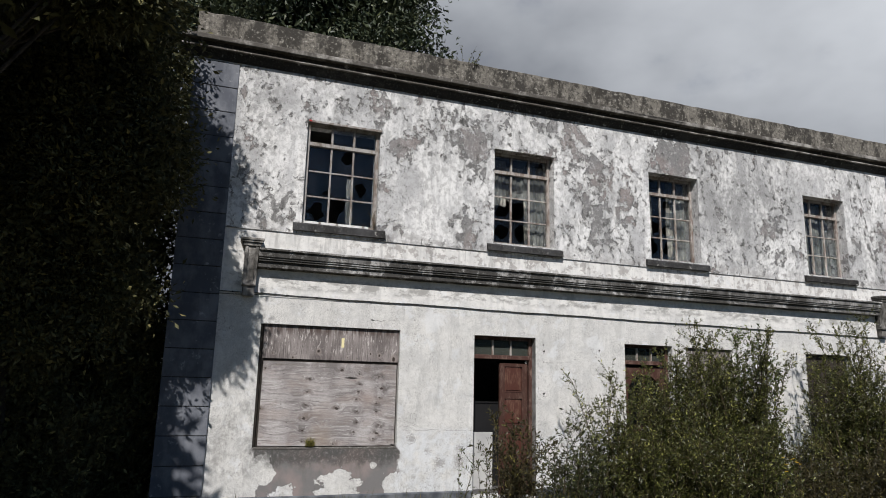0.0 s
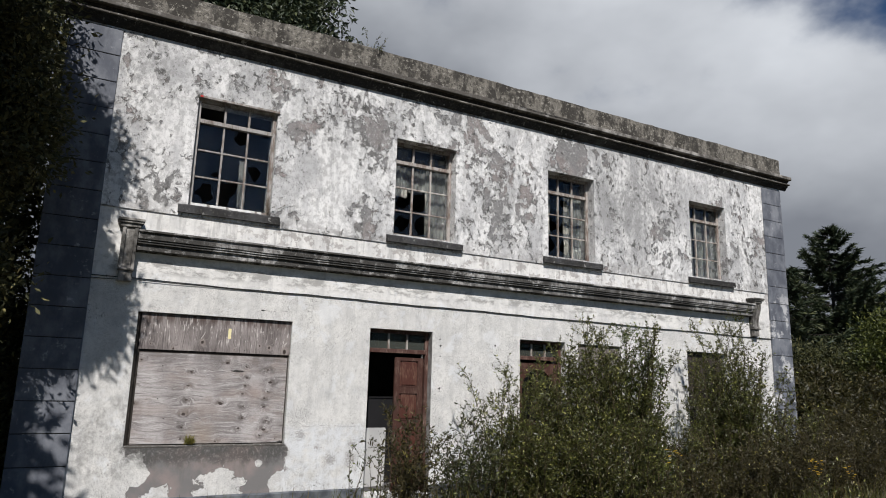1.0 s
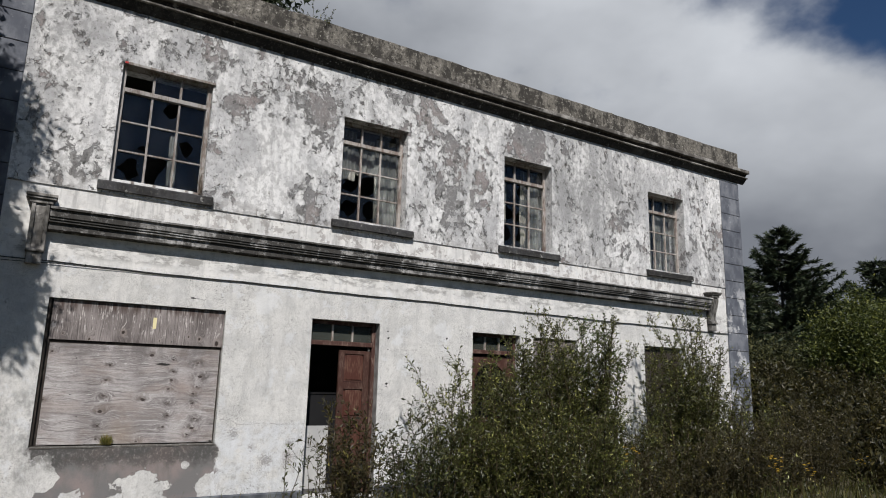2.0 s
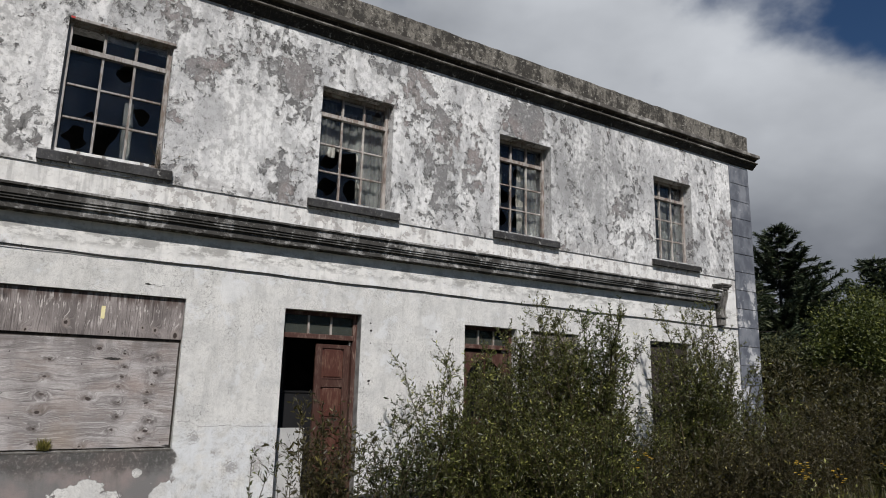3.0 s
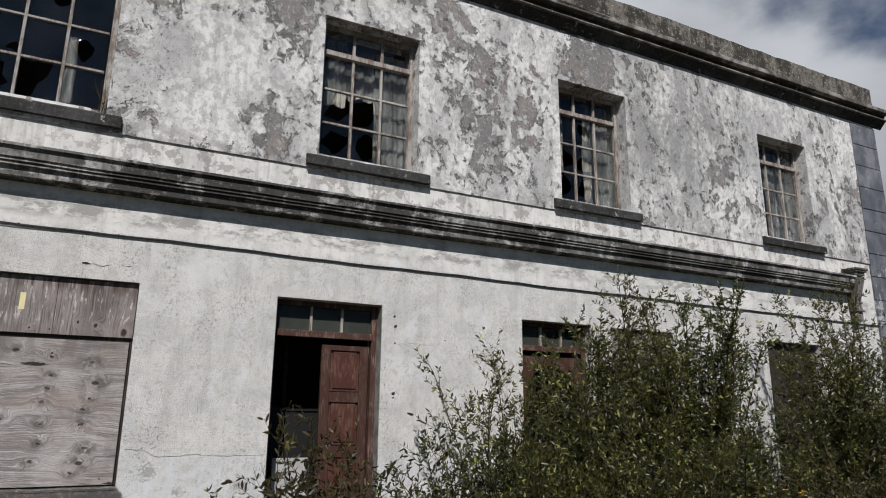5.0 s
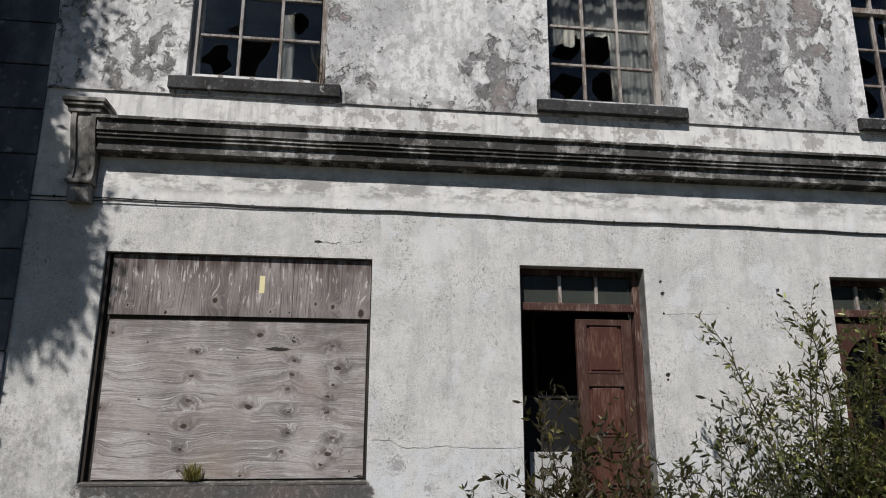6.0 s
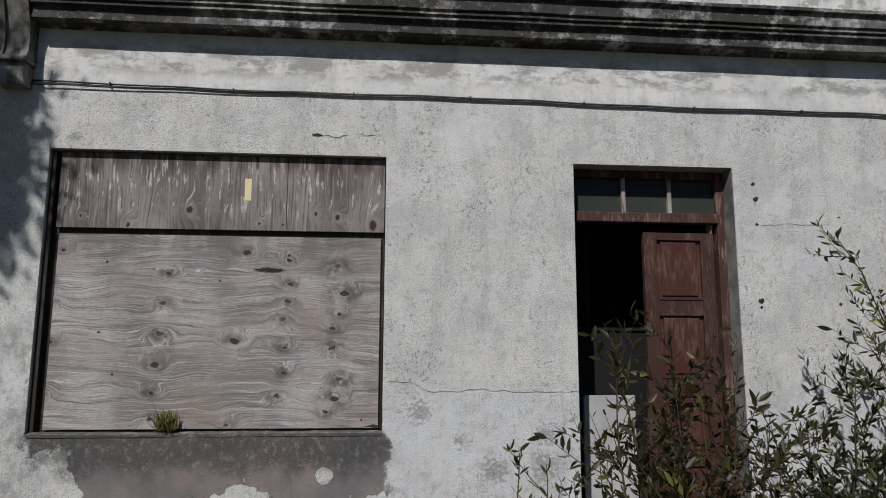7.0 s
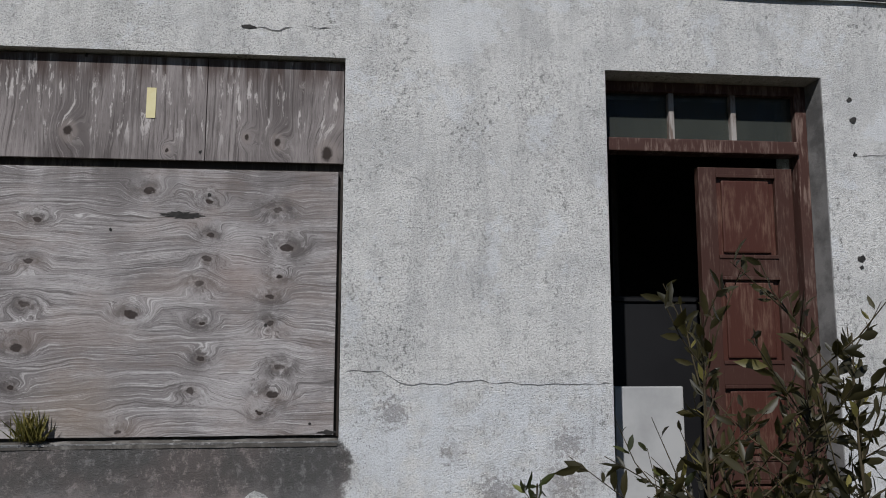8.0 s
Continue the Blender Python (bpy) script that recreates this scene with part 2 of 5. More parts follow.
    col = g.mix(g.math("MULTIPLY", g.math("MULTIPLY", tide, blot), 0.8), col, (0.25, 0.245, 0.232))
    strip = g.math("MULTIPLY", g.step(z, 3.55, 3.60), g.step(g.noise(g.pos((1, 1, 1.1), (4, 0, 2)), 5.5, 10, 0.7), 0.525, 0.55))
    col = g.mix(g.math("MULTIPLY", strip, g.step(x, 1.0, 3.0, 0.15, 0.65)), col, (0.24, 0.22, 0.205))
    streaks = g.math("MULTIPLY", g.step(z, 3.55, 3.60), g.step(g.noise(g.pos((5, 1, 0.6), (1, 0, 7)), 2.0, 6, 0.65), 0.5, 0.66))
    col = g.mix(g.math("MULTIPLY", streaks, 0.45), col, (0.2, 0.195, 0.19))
    # algae low on the wall
    low = g.step(z, 1.0, 0.35)
    lowblot = g.step(g.noise(g.pos((1, 1, 1), (5, 0, 0)), 7.5, 8, 0.76), 0.54, 0.62)
    col = g.mix(g.math("MULTIPLY", g.math("MULTIPLY", low, lowblot), 0.45), col, (0.25, 0.245, 0.235))
    near_corner = g.near(flat, (0.5, 0, 0.8), 1.0)
    spots = g.step(g.math("ADD", g.noise(g.pos((1, 1, 0.8)), 4.5, 9, 0.76), g.math("MULTIPLY", near_corner, 0.07)), 0.50, 0.68)
    col = g.mix(g.math("MULTIPLY", spots, g.step(near_corner, 0.0, 0.6, 0.0, 0.8)), col, (0.24, 0.235, 0.225))
    # repair of smooth, whiter paint
    patch = g.math("MAXIMUM", g.near(flat, (3.45, 0, 2.62), 0.40), g.near(flat, (6.45, 0, 2.38), 0.32))
    col = g.mix(g.math("MULTIPLY", g.step(g.math("ADD", g.math("MULTIPLY", patch, 0.35), g.noise(p, 6.0, 8, 0.72)), 0.66, 0.74), 0.4), col, (0.70, 0.71, 0.715))
    # bare plaster under the boarded window
    wob = g.math("MULTIPLY", g.math("SUBTRACT", g.noise(p, 5.0, 7, 0.65), 0.5), 0.5)
    xw = g.math("ADD", x, wob)
    inx = g.math("MULTIPLY", g.step(xw, 0.78, 0.84), g.step(xw, 2.96, 2.90))
    inz = g.step(z, 0.69, 0.66)
    kept = 0.0
    for bx, bz, rr in ((2.06, 0.08, 0.48), (0.92, 0.36, 0.34), (2.56, 0.42, 0.08), (2.90, 0.14, 0.36), (1.25, 0.02, 0.3), (0.72, 0.15, 0.4)):
        blob = g.near(flat, (bx, 0, bz), rr)
        kept = blob if kept == 0.0 else g.math("MAXIMUM", kept, blob)
    kept = g.math("ADD", kept, g.math("MULTIPLY", g.math("SUBTRACT", g.noise(g.pos((1, 1, 1.2), (2, 0, 5)), 4.2, 7, 0.60), 0.5), 2.2))
    bare = g.math("MULTIPLY", g.math("MULTIPLY", inx, inz), g.step(kept, 0.37, 0.345))
    edging = g.math("MULTIPLY", g.math("MULTIPLY", inx, inz), g.math("MULTIPLY", g.step(kept, 0.325, 0.345), g.step(kept, 0.385, 0.362)))
    brown = g.mix(g.step(g.noise(p, 2.0, 4), 0.4, 0.6), (0.17, 0.163, 0.16), (0.25, 0.21, 0.198))
    brown = g.mix(g.math("MULTIPLY", g.step(pit, 0.5, 0.66), 0.5), brown, (0.15, 0.145, 0.14))
    brown = g.mix(g.math("MULTIPLY", g.step(g.noise(g.pos((2, 1, 0.5)), 3, 6, 0.65), 0.5, 0.66), 0.5), brown, (0.14, 0.137, 0.13))
    col = g.mix(bare, col, brown)
    col = g.mix(g.math("MULTIPLY", edging, 0.6), col, (0.08, 0.075, 0.07))
    zw = g.math("ADD", z, g.math("MULTIPLY", wob, 0.9))
    rim = g.math("MULTIPLY", inx, g.math("MULTIPLY", g.step(zw, 0.36, 0.54), g.step(z, 0.70, 0.685)))
    moss = g.step(g.noise(g.pos((1, 1, 0.8)), 22, 10, 0.84), 0.40, 0.50)
    col = g.mix(g.math("MULTIPLY", rim, g.math("MULTIPLY", moss, 0.66)), col, (0.035, 0.035, 0.031))
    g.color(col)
    h = g.math("MULTIPLY", g.math("ADD", g.math("MULTIPLY", pit, 0.9), g.math("MULTIPLY", g.noise(p, 130, 2), 0.5)), g.step(z, 2.98, 2.80, 0.25, 1.0))
    h = g.math("SUBTRACT", h, g.math("MULTIPLY", bare, 0.5))
    return g.bump(h, 0.8, 0.010).m


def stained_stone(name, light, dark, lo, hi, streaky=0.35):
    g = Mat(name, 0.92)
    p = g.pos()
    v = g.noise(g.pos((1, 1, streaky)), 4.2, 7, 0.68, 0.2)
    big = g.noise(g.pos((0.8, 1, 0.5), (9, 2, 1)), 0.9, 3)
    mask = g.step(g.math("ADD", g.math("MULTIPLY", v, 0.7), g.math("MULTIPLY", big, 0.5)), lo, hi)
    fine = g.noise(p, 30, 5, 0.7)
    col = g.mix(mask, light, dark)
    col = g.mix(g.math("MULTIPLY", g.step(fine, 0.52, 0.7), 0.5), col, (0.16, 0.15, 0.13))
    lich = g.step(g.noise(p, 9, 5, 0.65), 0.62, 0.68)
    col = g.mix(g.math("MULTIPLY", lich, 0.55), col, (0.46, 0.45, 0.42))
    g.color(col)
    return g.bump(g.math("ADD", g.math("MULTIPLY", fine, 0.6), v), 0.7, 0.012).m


def lichen_parapet():
    g = Mat("lichen_stained_parapet", 0.94)
    p = g.pos()
    v = g.noise(g.pos((1, 1, 0.6)), 3.6, 8, 0.7, 0.2)
    spots = g.noise(g.pos((1, 1, 1), (5, 1, 2)), 15, 7, 0.74)
    fine = g.noise(p, 55, 5, 0.72)
    col = g.mix(g.step(v, 0.44, 0.56), (0.165, 0.152, 0.130), (0.042, 0.038, 0.032))
    col = g.mix(g.math("MULTIPLY", g.step(spots, 0.56, 0.61), 0.75), col, (0.36, 0.34, 0.30))
    col = g.mix(g.math("MULTIPLY", g.step(spots, 0.47, 0.41), 0.8), col, (0.032, 0.030, 0.026))
    col = g.mix(g.math("MULTIPLY", g.step(fine, 0.52, 0.62), 0.6), col, (0.045, 0.042, 0.037))
    drip = g.step(g.noise(g.pos((5, 1, 0.4), (2, 0, 0)), 2.0, 6, 0.65), 0.52, 0.64)
    col = g.mix(g.math("MULTIPLY", drip, 0.5), col, (0.04, 0.037, 0.033))
    g.color(col)
    return g.bump(g.math("ADD", g.math("MULTIPLY", fine, 0.6), spots), 0.8, 0.014).m


def cornice_stain():
    g = Mat("black_streaked_cornice_plaster", 0.92)
    p = g.pos()
    drips = g.step(g.noise(g.pos((5.5, 1, 0.9)), 2.0, 7, 0.68), 0.46, 0.60)
    blots = g.step(g.noise(g.pos((1.1, 1, 1.4), (3, 0, 1)), 3.0, 10, 0.78), 0.40, 0.50)
    reach = g.step(g.noise(g.pos((0.5, 1, 0.3), (6, 0, 0)), 1.6, 3), 0.36, 0.56, 0.65, 1.0)
    fine = g.noise(p, 34, 6, 0.72)
    col = g.mix(g.step(g.noise(p, 5, 5), 0.4, 0.65), (0.42, 0.412, 0.40), (0.23, 0.224, 0.215))
    col = g.mix(g.math("MULTIPLY", drips, 0.6), col, (0.09, 0.085, 0.078))
    col = g.mix(g.math("MULTIPLY", g.math("MULTIPLY", blots, reach), 0.95), col, (0.032, 0.030, 0.027))
    col = g.mix(g.math("MULTIPLY", g.step(fine, 0.60, 0.68), 0.5), col, (0.40, 0.39, 0.37))
    g.color(col)
    return g.bump(g.math("ADD", fine, drips), 0.6, 0.008).m


def quoin_paint():
    g = Mat("slate_blue_masonry_paint", 0.8, placed=True)
    p = g.pos()
    v = g.noise(g.pos((1, 1, 0.6)), 3.5, 6, 0.65)
    col = g.mix(g.step(v, 0.38, 0.66), (0.085, 0.092, 0.110), (0.185, 0.195, 0.215))
    col = g.mix(g.math("MULTIPLY", g.random(), 0.40), col, (0.055, 0.062, 0.08))
    chalk = g.step(g.noise(p, 8, 6, 0.7), 0.60, 0.70)
    col = g.mix(g.math("MULTIPLY", chalk, 0.5), col, (0.42, 0.43, 0.44))
    # worn through low on the corner
    x, y, z = g.axes()
    worn = g.math("MULTIPLY", g.step(g.noise(p, 2.6, 6, 0.65), 0.52, 0.58), g.math("MULTIPLY", g.step(z, 4.2, 3.4), g.step(x, 9.0, 13.0)))
    col = g.mix(g.math("MULTIPLY", worn, 0.8), col, (0.46, 0.46, 0.46))
    g.color(col)
    return g.bump(g.noise(p, 40, 4, 0.7), 0.35, 0.006).m


def worn_wood(name, paint, wood, lo=0.45, hi=0.55, grain=(8, 8, 1.0), rough=0.75):
    g = Mat(name, rough)
    grainv = g.noise(g.pos(grain), 9, 5, 0.65)
    wear = g.noise(g.pos((1, 1, 0.4), (2, 1, 4)), 7, 6, 0.7)
    w = g.step(g.math("ADD", g.math("MULTIPLY", grainv, 0.45), g.math("MULTIPLY", wear, 0.55)), lo, hi)
    woodc = g.mix(grainv, tuple(c * 0.55 for c in wood), tuple(min(1, c * 1.4) for c in wood))
    col = g.mix(w, paint, woodc)
    col = g.mix(g.math("MULTIPLY", g.step(g.noise(g.pos(), 3, 4), 0.5, 0.75), 0.4), col, tuple(c * 0.4 for c in wood))
    g.color(col)
    return g.bump(grainv, 0.35, 0.004).m


KNOTS = ((0.90, 1.80), (1.55, 1.66), (1.53, 1.47), (1.52, 1.28), (1.50, 1.09), (1.485, 0.92), (0.86, 1.23), (0.84, 1.47), (0.83, 0.93),
         (2.03, 1.80), (2.305, 1.75), (2.31, 1.60), (2.30, 1.49), (2.265, 1.38), (1.98, 1.235), (2.285, 1.20), (2.29, 1.04), (2.25, 0.90),
         (2.61, 1.72), (2.66, 1.54), (2.625, 1.41), (2.585, 1.32), (2.59, 1.20), (2.64, 1.00), (2.61, 0.88), (2.555, 0.80), (1.95, 0.72), (1.49, 0.76))


def plywood():
    g = Mat("weathered_plywood_with_knots", 0.85)
    p = g.pos()
    x, y, z = g.axes()
    flat = g.vec(x, 0.0, z)
    core, ring, eye, smudge = 0.0, 0.0, 0.0, 0.0
    jit = g.math("MULTIPLY", g.math("SUBTRACT", g.noise(p, 26, 4, 0.6), 0.5), 0.035)
    place = g.vec(g.math("ADD", g.math("MULTIPLY", x, 0.62), jit), 0.0, g.math("SUBTRACT", z, jit))
    for i, (kx, kz) in enumerate(KNOTS):
        r = (0.010, 0.016, 0.012, 0.019, 0.014)[(i * 7) % 5]
        n = g.node("ShaderNodeVectorMath")
        n.operation = "DISTANCE"
        g.put(n.inputs[0], place)
        n.inputs[1].default_value = (kx * 0.62, 0, kz)
        d = n.outputs["Value"]
        c = g.math("MULTIPLY", g.step(d, r * 1.05, r * 0.70), (1.0, 0.85, 0.95, 0.9, 0.75)[(i * 3) % 5])
        o = g.step(d, r * 1.9, r * 1.2)
        e = g.math("MULTIPLY", g.step(d, 0.045 + r * 2.5, 0.0), (0.10, -0.06, 0.12, 0.07, -0.09)[(i * 3) % 5])
        m = g.step(d, 0.035 + r * (2.0 + 2.0 * (kx > 2.45)), r)
        core, ring, eye, smudge = (c, o, e, m) if i == 0 else (g.math("MAXIMUM", core, c), g.math("MAXIMUM", ring, o), g.math("ADD", eye, e), g.math("MAXIMUM", smudge, m))
    warp = g.noise(g.pos((0.8, 1, 2.0)), 2.2, 3, 0.5)
    zz = g.math("ADD", g.math("ADD", z, g.math("MULTIPLY", warp, 0.16)), eye)
    band = g.noise(g.vec(g.math("MULTIPLY", x, 0.7), 0.0, g.math("MULTIPLY", zz, 13.0)), 1.6, 5, 0.62)
    lines = g.noise(g.vec(g.math("MULTIPLY", x, 0.8), 0.0, g.math("MULTIPLY", zz, 84.0)), 2.0, 6, 0.74)
    fine = g.noise(g.vec(g.math("MULTIPLY", x, 14.0), 0.0, g.math("MULTIPLY", zz, 190.0)), 2.0, 4, 0.7)
    cloud = g.noise(g.pos((1, 1, 1), (7, 0, 1)), 2.3, 5, 0.6)
    base = g.mix(g.step(cloud, 0.36, 0.64), (0.225, 0.206, 0.20), (0.41, 0.385, 0.375))
    base = g.mix(g.math("MULTIPLY", g.step(band, 0.52, 0.66), 0.5), base, (0.40, 0.38, 0.372))
    base = g.mix(g.math("MULTIPLY", g.step(band, 0.47, 0.38), 0.5), base, (0.13, 0.119, 0.117))
    col = g.mix(g.math("MULTIPLY", g.step(lines, 0.535, 0.60), 0.72), base, (0.60, 0.575, 0.56))
    col = g.mix(g.math("MULTIPLY", g.step(lines, 0.475, 0.41), 0.75), col, (0.085, 0.074, 0.070))
    col = g.mix(g.math("MULTIPLY", g.step(fine, 0.50, 0.62), 0.5), col, (0.105, 0.096, 0.094))
    dirt = g.math("MULTIPLY", smudge, g.step(g.noise(g.pos((1, 1, 1), (1, 0, 9)), 11, 7, 0.74), 0.42, 0.58))
    col = g.mix(g.math("MULTIPLY", dirt, 0.88), col, (0.075, 0.064, 0.060))
    col = g.mix(g.math("MULTIPLY", g.step(z, 1.62, 1.90), g.step(g.noise(g.pos((3, 1, 0.8)), 2.2, 5), 0.40, 0.60, 0.1, 0.55)), col, (0.105, 0.093, 0.090))
    ruddy = g.step(g.noise(g.pos((0.8, 1, 1.6), (4, 0, 3)), 2.8, 6, 0.65), 0.46, 0.64)
    col = g.mix(g.math("MULTIPLY", ruddy, 0.35), col, (0.25, 0.195, 0.165))
    tanned = g.near(flat, (1.75, 0, 0.78), 0.32)
    col = g.mix(g.math("MULTIPLY", tanned, 0.2), col, (0.33, 0.235, 0.13))
    red = g.near(flat, (2.43, 0, 1.42), 0.22)
    col = g.mix(g.math("MULTIPLY", red, 0.25), col, (0.26, 0.18, 0.15))
    col = g.mix(g.math("MULTIPLY", ring, 0.25), col, (0.28, 0.245, 0.225))
    col = g.mix(core, col, g.mix(g.noise(p, 60, 3), (0.016, 0.013, 0.012), (0.06, 0.044, 0.037)))
    g.color(col)
    return g.bump(g.math("SUBTRACT", g.math("ADD", lines, g.math("MULTIPLY", fine, 0.6)), g.math("MULTIPLY", core, 0.6)), 0.5, 0.006).m


def plywood_upright():
    g = Mat("weathered_plywood_upright_grain", 0.85)
    p = g.pos()
    x, y, z = g.axes()
    flat = g.vec(x, 0.0, z)
    core, ring, eye = 0.0, 0.0, 0.0
    jit = g.math("MULTIPLY", g.math("SUBTRACT", g.noise(p, 24, 4, 0.6), 0.5), 0.03)
    place = g.vec(g.math("ADD", x, jit), 0.0, g.math("SUBTRACT", g.math("MULTIPLY", z, 0.75), jit))
    for i, (kx, kz, r) in enumerate(((1.66, 2.07, 0.022), (2.60, 2.04, 0.018), (2.83, 1.99, 0.03), (1.28, 1.97, 0.015), (2.46, 2.06, 0.012), (0.99, 2.02, 0.010), (2.10, 1.99, 0.010))):
        n = g.node("ShaderNodeVectorMath")
        n.operation = "DISTANCE"
        g.put(n.inputs[0], place)
        n.inputs[1].default_value = (kx, 0, kz * 0.75)
        d = n.outputs["Value"]
        c, o, e = g.step(d, r * 1.1, r * 0.6), g.step(d, r * 2.4, r * 1.3), g.math("MULTIPLY", g.step(d, r * 5, 0.0), 0.07)
        core, ring, eye = (c, o, e) if i == 0 else (g.math("MAXIMUM", core, c), g.math("MAXIMUM", ring, o), g.math("ADD", eye, e))
    xx = g.math("ADD", g.math("ADD", x, eye), g.math("MULTIPLY", g.noise(g.pos((2, 1, 0.7)), 2.2, 3), 0.06))
    lines = g.noise(g.vec(g.math("MULTIPLY", xx, 48.0), 0.0, g.math("MULTIPLY", z, 1.3)), 1.4, 5, 0.65)
    fine = g.noise(g.vec(g.math("MULTIPLY", xx, 150.0), 0.0, g.math("MULTIPLY", z, 9.0)), 1.6, 3, 0.6)
    flakes = g.step(g.noise(g.vec(g.math("MULTIPLY", xx, 13.0), 0.0, g.math("MULTIPLY", z, 2.4)), 1.9, 7, 0.72), 0.555, 0.60)
    high = g.step(z, 1.99, 2.12, 0.12, 1.0)
    base = g.mix(g.step(g.noise(g.pos((1, 1, 0.5)), 2.8, 5), 0.38, 0.62), (0.12, 0.104, 0.099), (0.245, 0.218, 0.208))
    col = g.mix(g.math("MULTIPLY", g.step(lines, 0.52, 0.62), 0.55), base, (0.31, 0.282, 0.268))
    col = g.mix(g.math("MULTIPLY", g.step(lines, 0.47, 0.38), 0.7), col, (0.060, 0.050, 0.046))
    col = g.mix(g.math("MULTIPLY", g.step(fine, 0.50, 0.64), 0.45), col, (0.085, 0.075, 0.072))
    col = g.mix(g.math("MULTIPLY", flakes, g.math("MULTIPLY", high, 0.8)), col, (0.50, 0.465, 0.44))
    rust = g.math("MULTIPLY", g.step(z, 2.26, 2.40), g.step(g.noise(g.pos((6, 1, 0.6)), 2, 5), 0.42, 0.56))
    col = g.mix(g.math("MULTIPLY", rust, 0.8), col, (0.055, 0.034, 0.027))
    col = g.mix(g.math("MULTIPLY", ring, 0.45), col, (0.26, 0.222, 0.20))
    col = g.mix(core, col, (0.035, 0.026, 0.022))
    g.color(col)
    return g.bump(g.math("ADD", lines, g.math("MULTIPLY", fine, 0.5)), 0.45, 0.005).m


def leaf_material(name, dark, mid, light, light_from=0.8, trans=0.25, rough=0.48, spec=0.35):
    g = Mat(name, rough, spec=spec)
    r = g.island()
    col = g.mix(g.step(r, 0.0, light_from), dark, mid)
    col = g.mix(g.step(r, light_from, 1.0), col, light)
    col = g.mix(g.math("MULTIPLY", g.random(), 0.22), col, g.mix(r, dark, (0.09, 0.06, 0.022)))
    g.color(col)
    tr = g.node("ShaderNodeBsdfTranslucent")
    g.put(tr.inputs[0], g.mix(0.4, col, light))
    mixer = g.node("ShaderNodeMixShader")
    mixer.inputs[0].default_value = trans
    g.nt.links.new(g.b.outputs[0], mixer.inputs[1])
    g.nt.links.new(tr.outputs[0], mixer.inputs[2])
    g.nt.links.new(mixer.outputs[0], g.nt.nodes["Material Output"].inputs[0])
    return g.m


def plain(name, c1, c2, scale=4.0, rough=0.85, bump=0.3, metal=0.0):
    g = Mat(name, rough, metal)
    v = g.noise(g.pos(), scale, 6, 0.62)
    g.color(g.mix(g.step(v, 0.36, 0.66), c1, c2))
    return g.bump(g.noise(g.pos(), scale * 8, 4, 0.65), bump, 0.006).m


def old_glass(name="dusty_old_glass", tint=(0.050, 0.055, 0.068), least=0.01, most=0.12):
    g = Mat(name, 0.03, spec=0.5)
    g.b.inputs["Transmission Weight"].default_value = 1.0
    g.b.inputs["IOR"].default_value = 1.38
    g.color((0.6, 0.64, 0.66))
    dust = g.node("ShaderNodeBsdfDiffuse")
    dust.inputs[0].default_value = (*tint, 1)
    v = g.noise(g.pos((1, 1, 0.6)), 5, 6, 0.65)
    mixer = g.node("ShaderNodeMixShader")
    g.put(mixer.inputs[0], g.step(v, 0.42, 0.80, least, most))
    g.nt.links.new(g.b.outputs[0], mixer.inputs[1])
    g.nt.links.new(dust.outputs[0], mixer.inputs[2])
    g.nt.links.new(mixer.outputs[0], g.nt.nodes["Material Output"].inputs[0])
    return g.m


def cloth():
    g = Mat("dirty_net_curtain", 0.95)
    v = g.noise(g.pos((1, 1, 0.3)), 6, 5, 0.6)
    g.color(g.mix(g.step(v, 0.35, 0.65), (0.055, 0.055, 0.048), (0.20, 0.195, 0.175)))
    return g.m


def ground_material():
    g = Mat("rough_grass_and_soil", 0.95)
    p = g.pos()
    v = g.noise(p, 1.2, 6, 0.65)
    col = g.mix(g.step(v, 0.38, 0.62), (0.060, 0.056, 0.030), (0.11, 0.092, 0.055))
    col = g.mix(g.step(g.noise(p, 9, 5, 0.7), 0.5, 0.7), col, (0.034, 0.032, 0.020))
    g.color(col)
    return g.bump(g.noise(p, 14, 5, 0.7), 0.8, 0.05).m


M_UPPER, M_LOWER = plaster_upper(), plaster_lower()
M_PARAPET = lichen_parapet()
M_CORNICE = cornice_stain()
M_LEDGE = stained_stone("weathered_ledge_stone", (0.32, 0.305, 0.28), (0.075, 0.068, 0.06), 0.46, 0.64, 0.9)
M_STAIN_SHADE = stained_stone("black_algae_and_shade_on_moulding", (0.055, 0.052, 0.048), (0.022, 0.021, 0.02), 0.48, 0.62, 0.5)
M_BRACKET = stained_stone("weathered_bracket_stone", (0.30, 0.285, 0.265), (0.055, 0.052, 0.047), 0.46, 0.64)
M_SILL = stained_stone("dark_painted_sill", (0.05, 0.05, 0.052), (0.02, 0.0195, 0.019), 0.46, 0.66, 0.6)
M_QUOIN = quoin_paint()
M_PLINTH = plain("dark_plinth_paint", (0.05, 0.055, 0.065), (0.13, 0.14, 0.15))
M_PLY, M_PLYUP = plywood(), plywood_upright()
M_FRAME = worn_wood("flaking_white_window_paint", (0.30, 0.285, 0.27), (0.14, 0.112, 0.092), 0.46, 0.58)
M_FRAMEWARM = worn_wood("flaking_paint_bare_timber", (0.33, 0.305, 0.28), (0.145, 0.108, 0.088), 0.46, 0.57)
M_WHITE = plain("white_batten_paint", (0.62, 0.62, 0.61), (0.48, 0.47, 0.45), 12, 0.6, 0.15)
M_DOOR = worn_wood("red_brown_door_varnish", (0.050, 0.021, 0.015), (0.125, 0.080, 0.062), 0.49, 0.66, (10, 10, 1.2), 0.6)
M_DOORPANEL = worn_wood("red_door_panel_varnish", (0.064, 0.023, 0.016), (0.125, 0.068, 0.048), 0.48, 0.64, (10, 10, 1.2), 0.5)
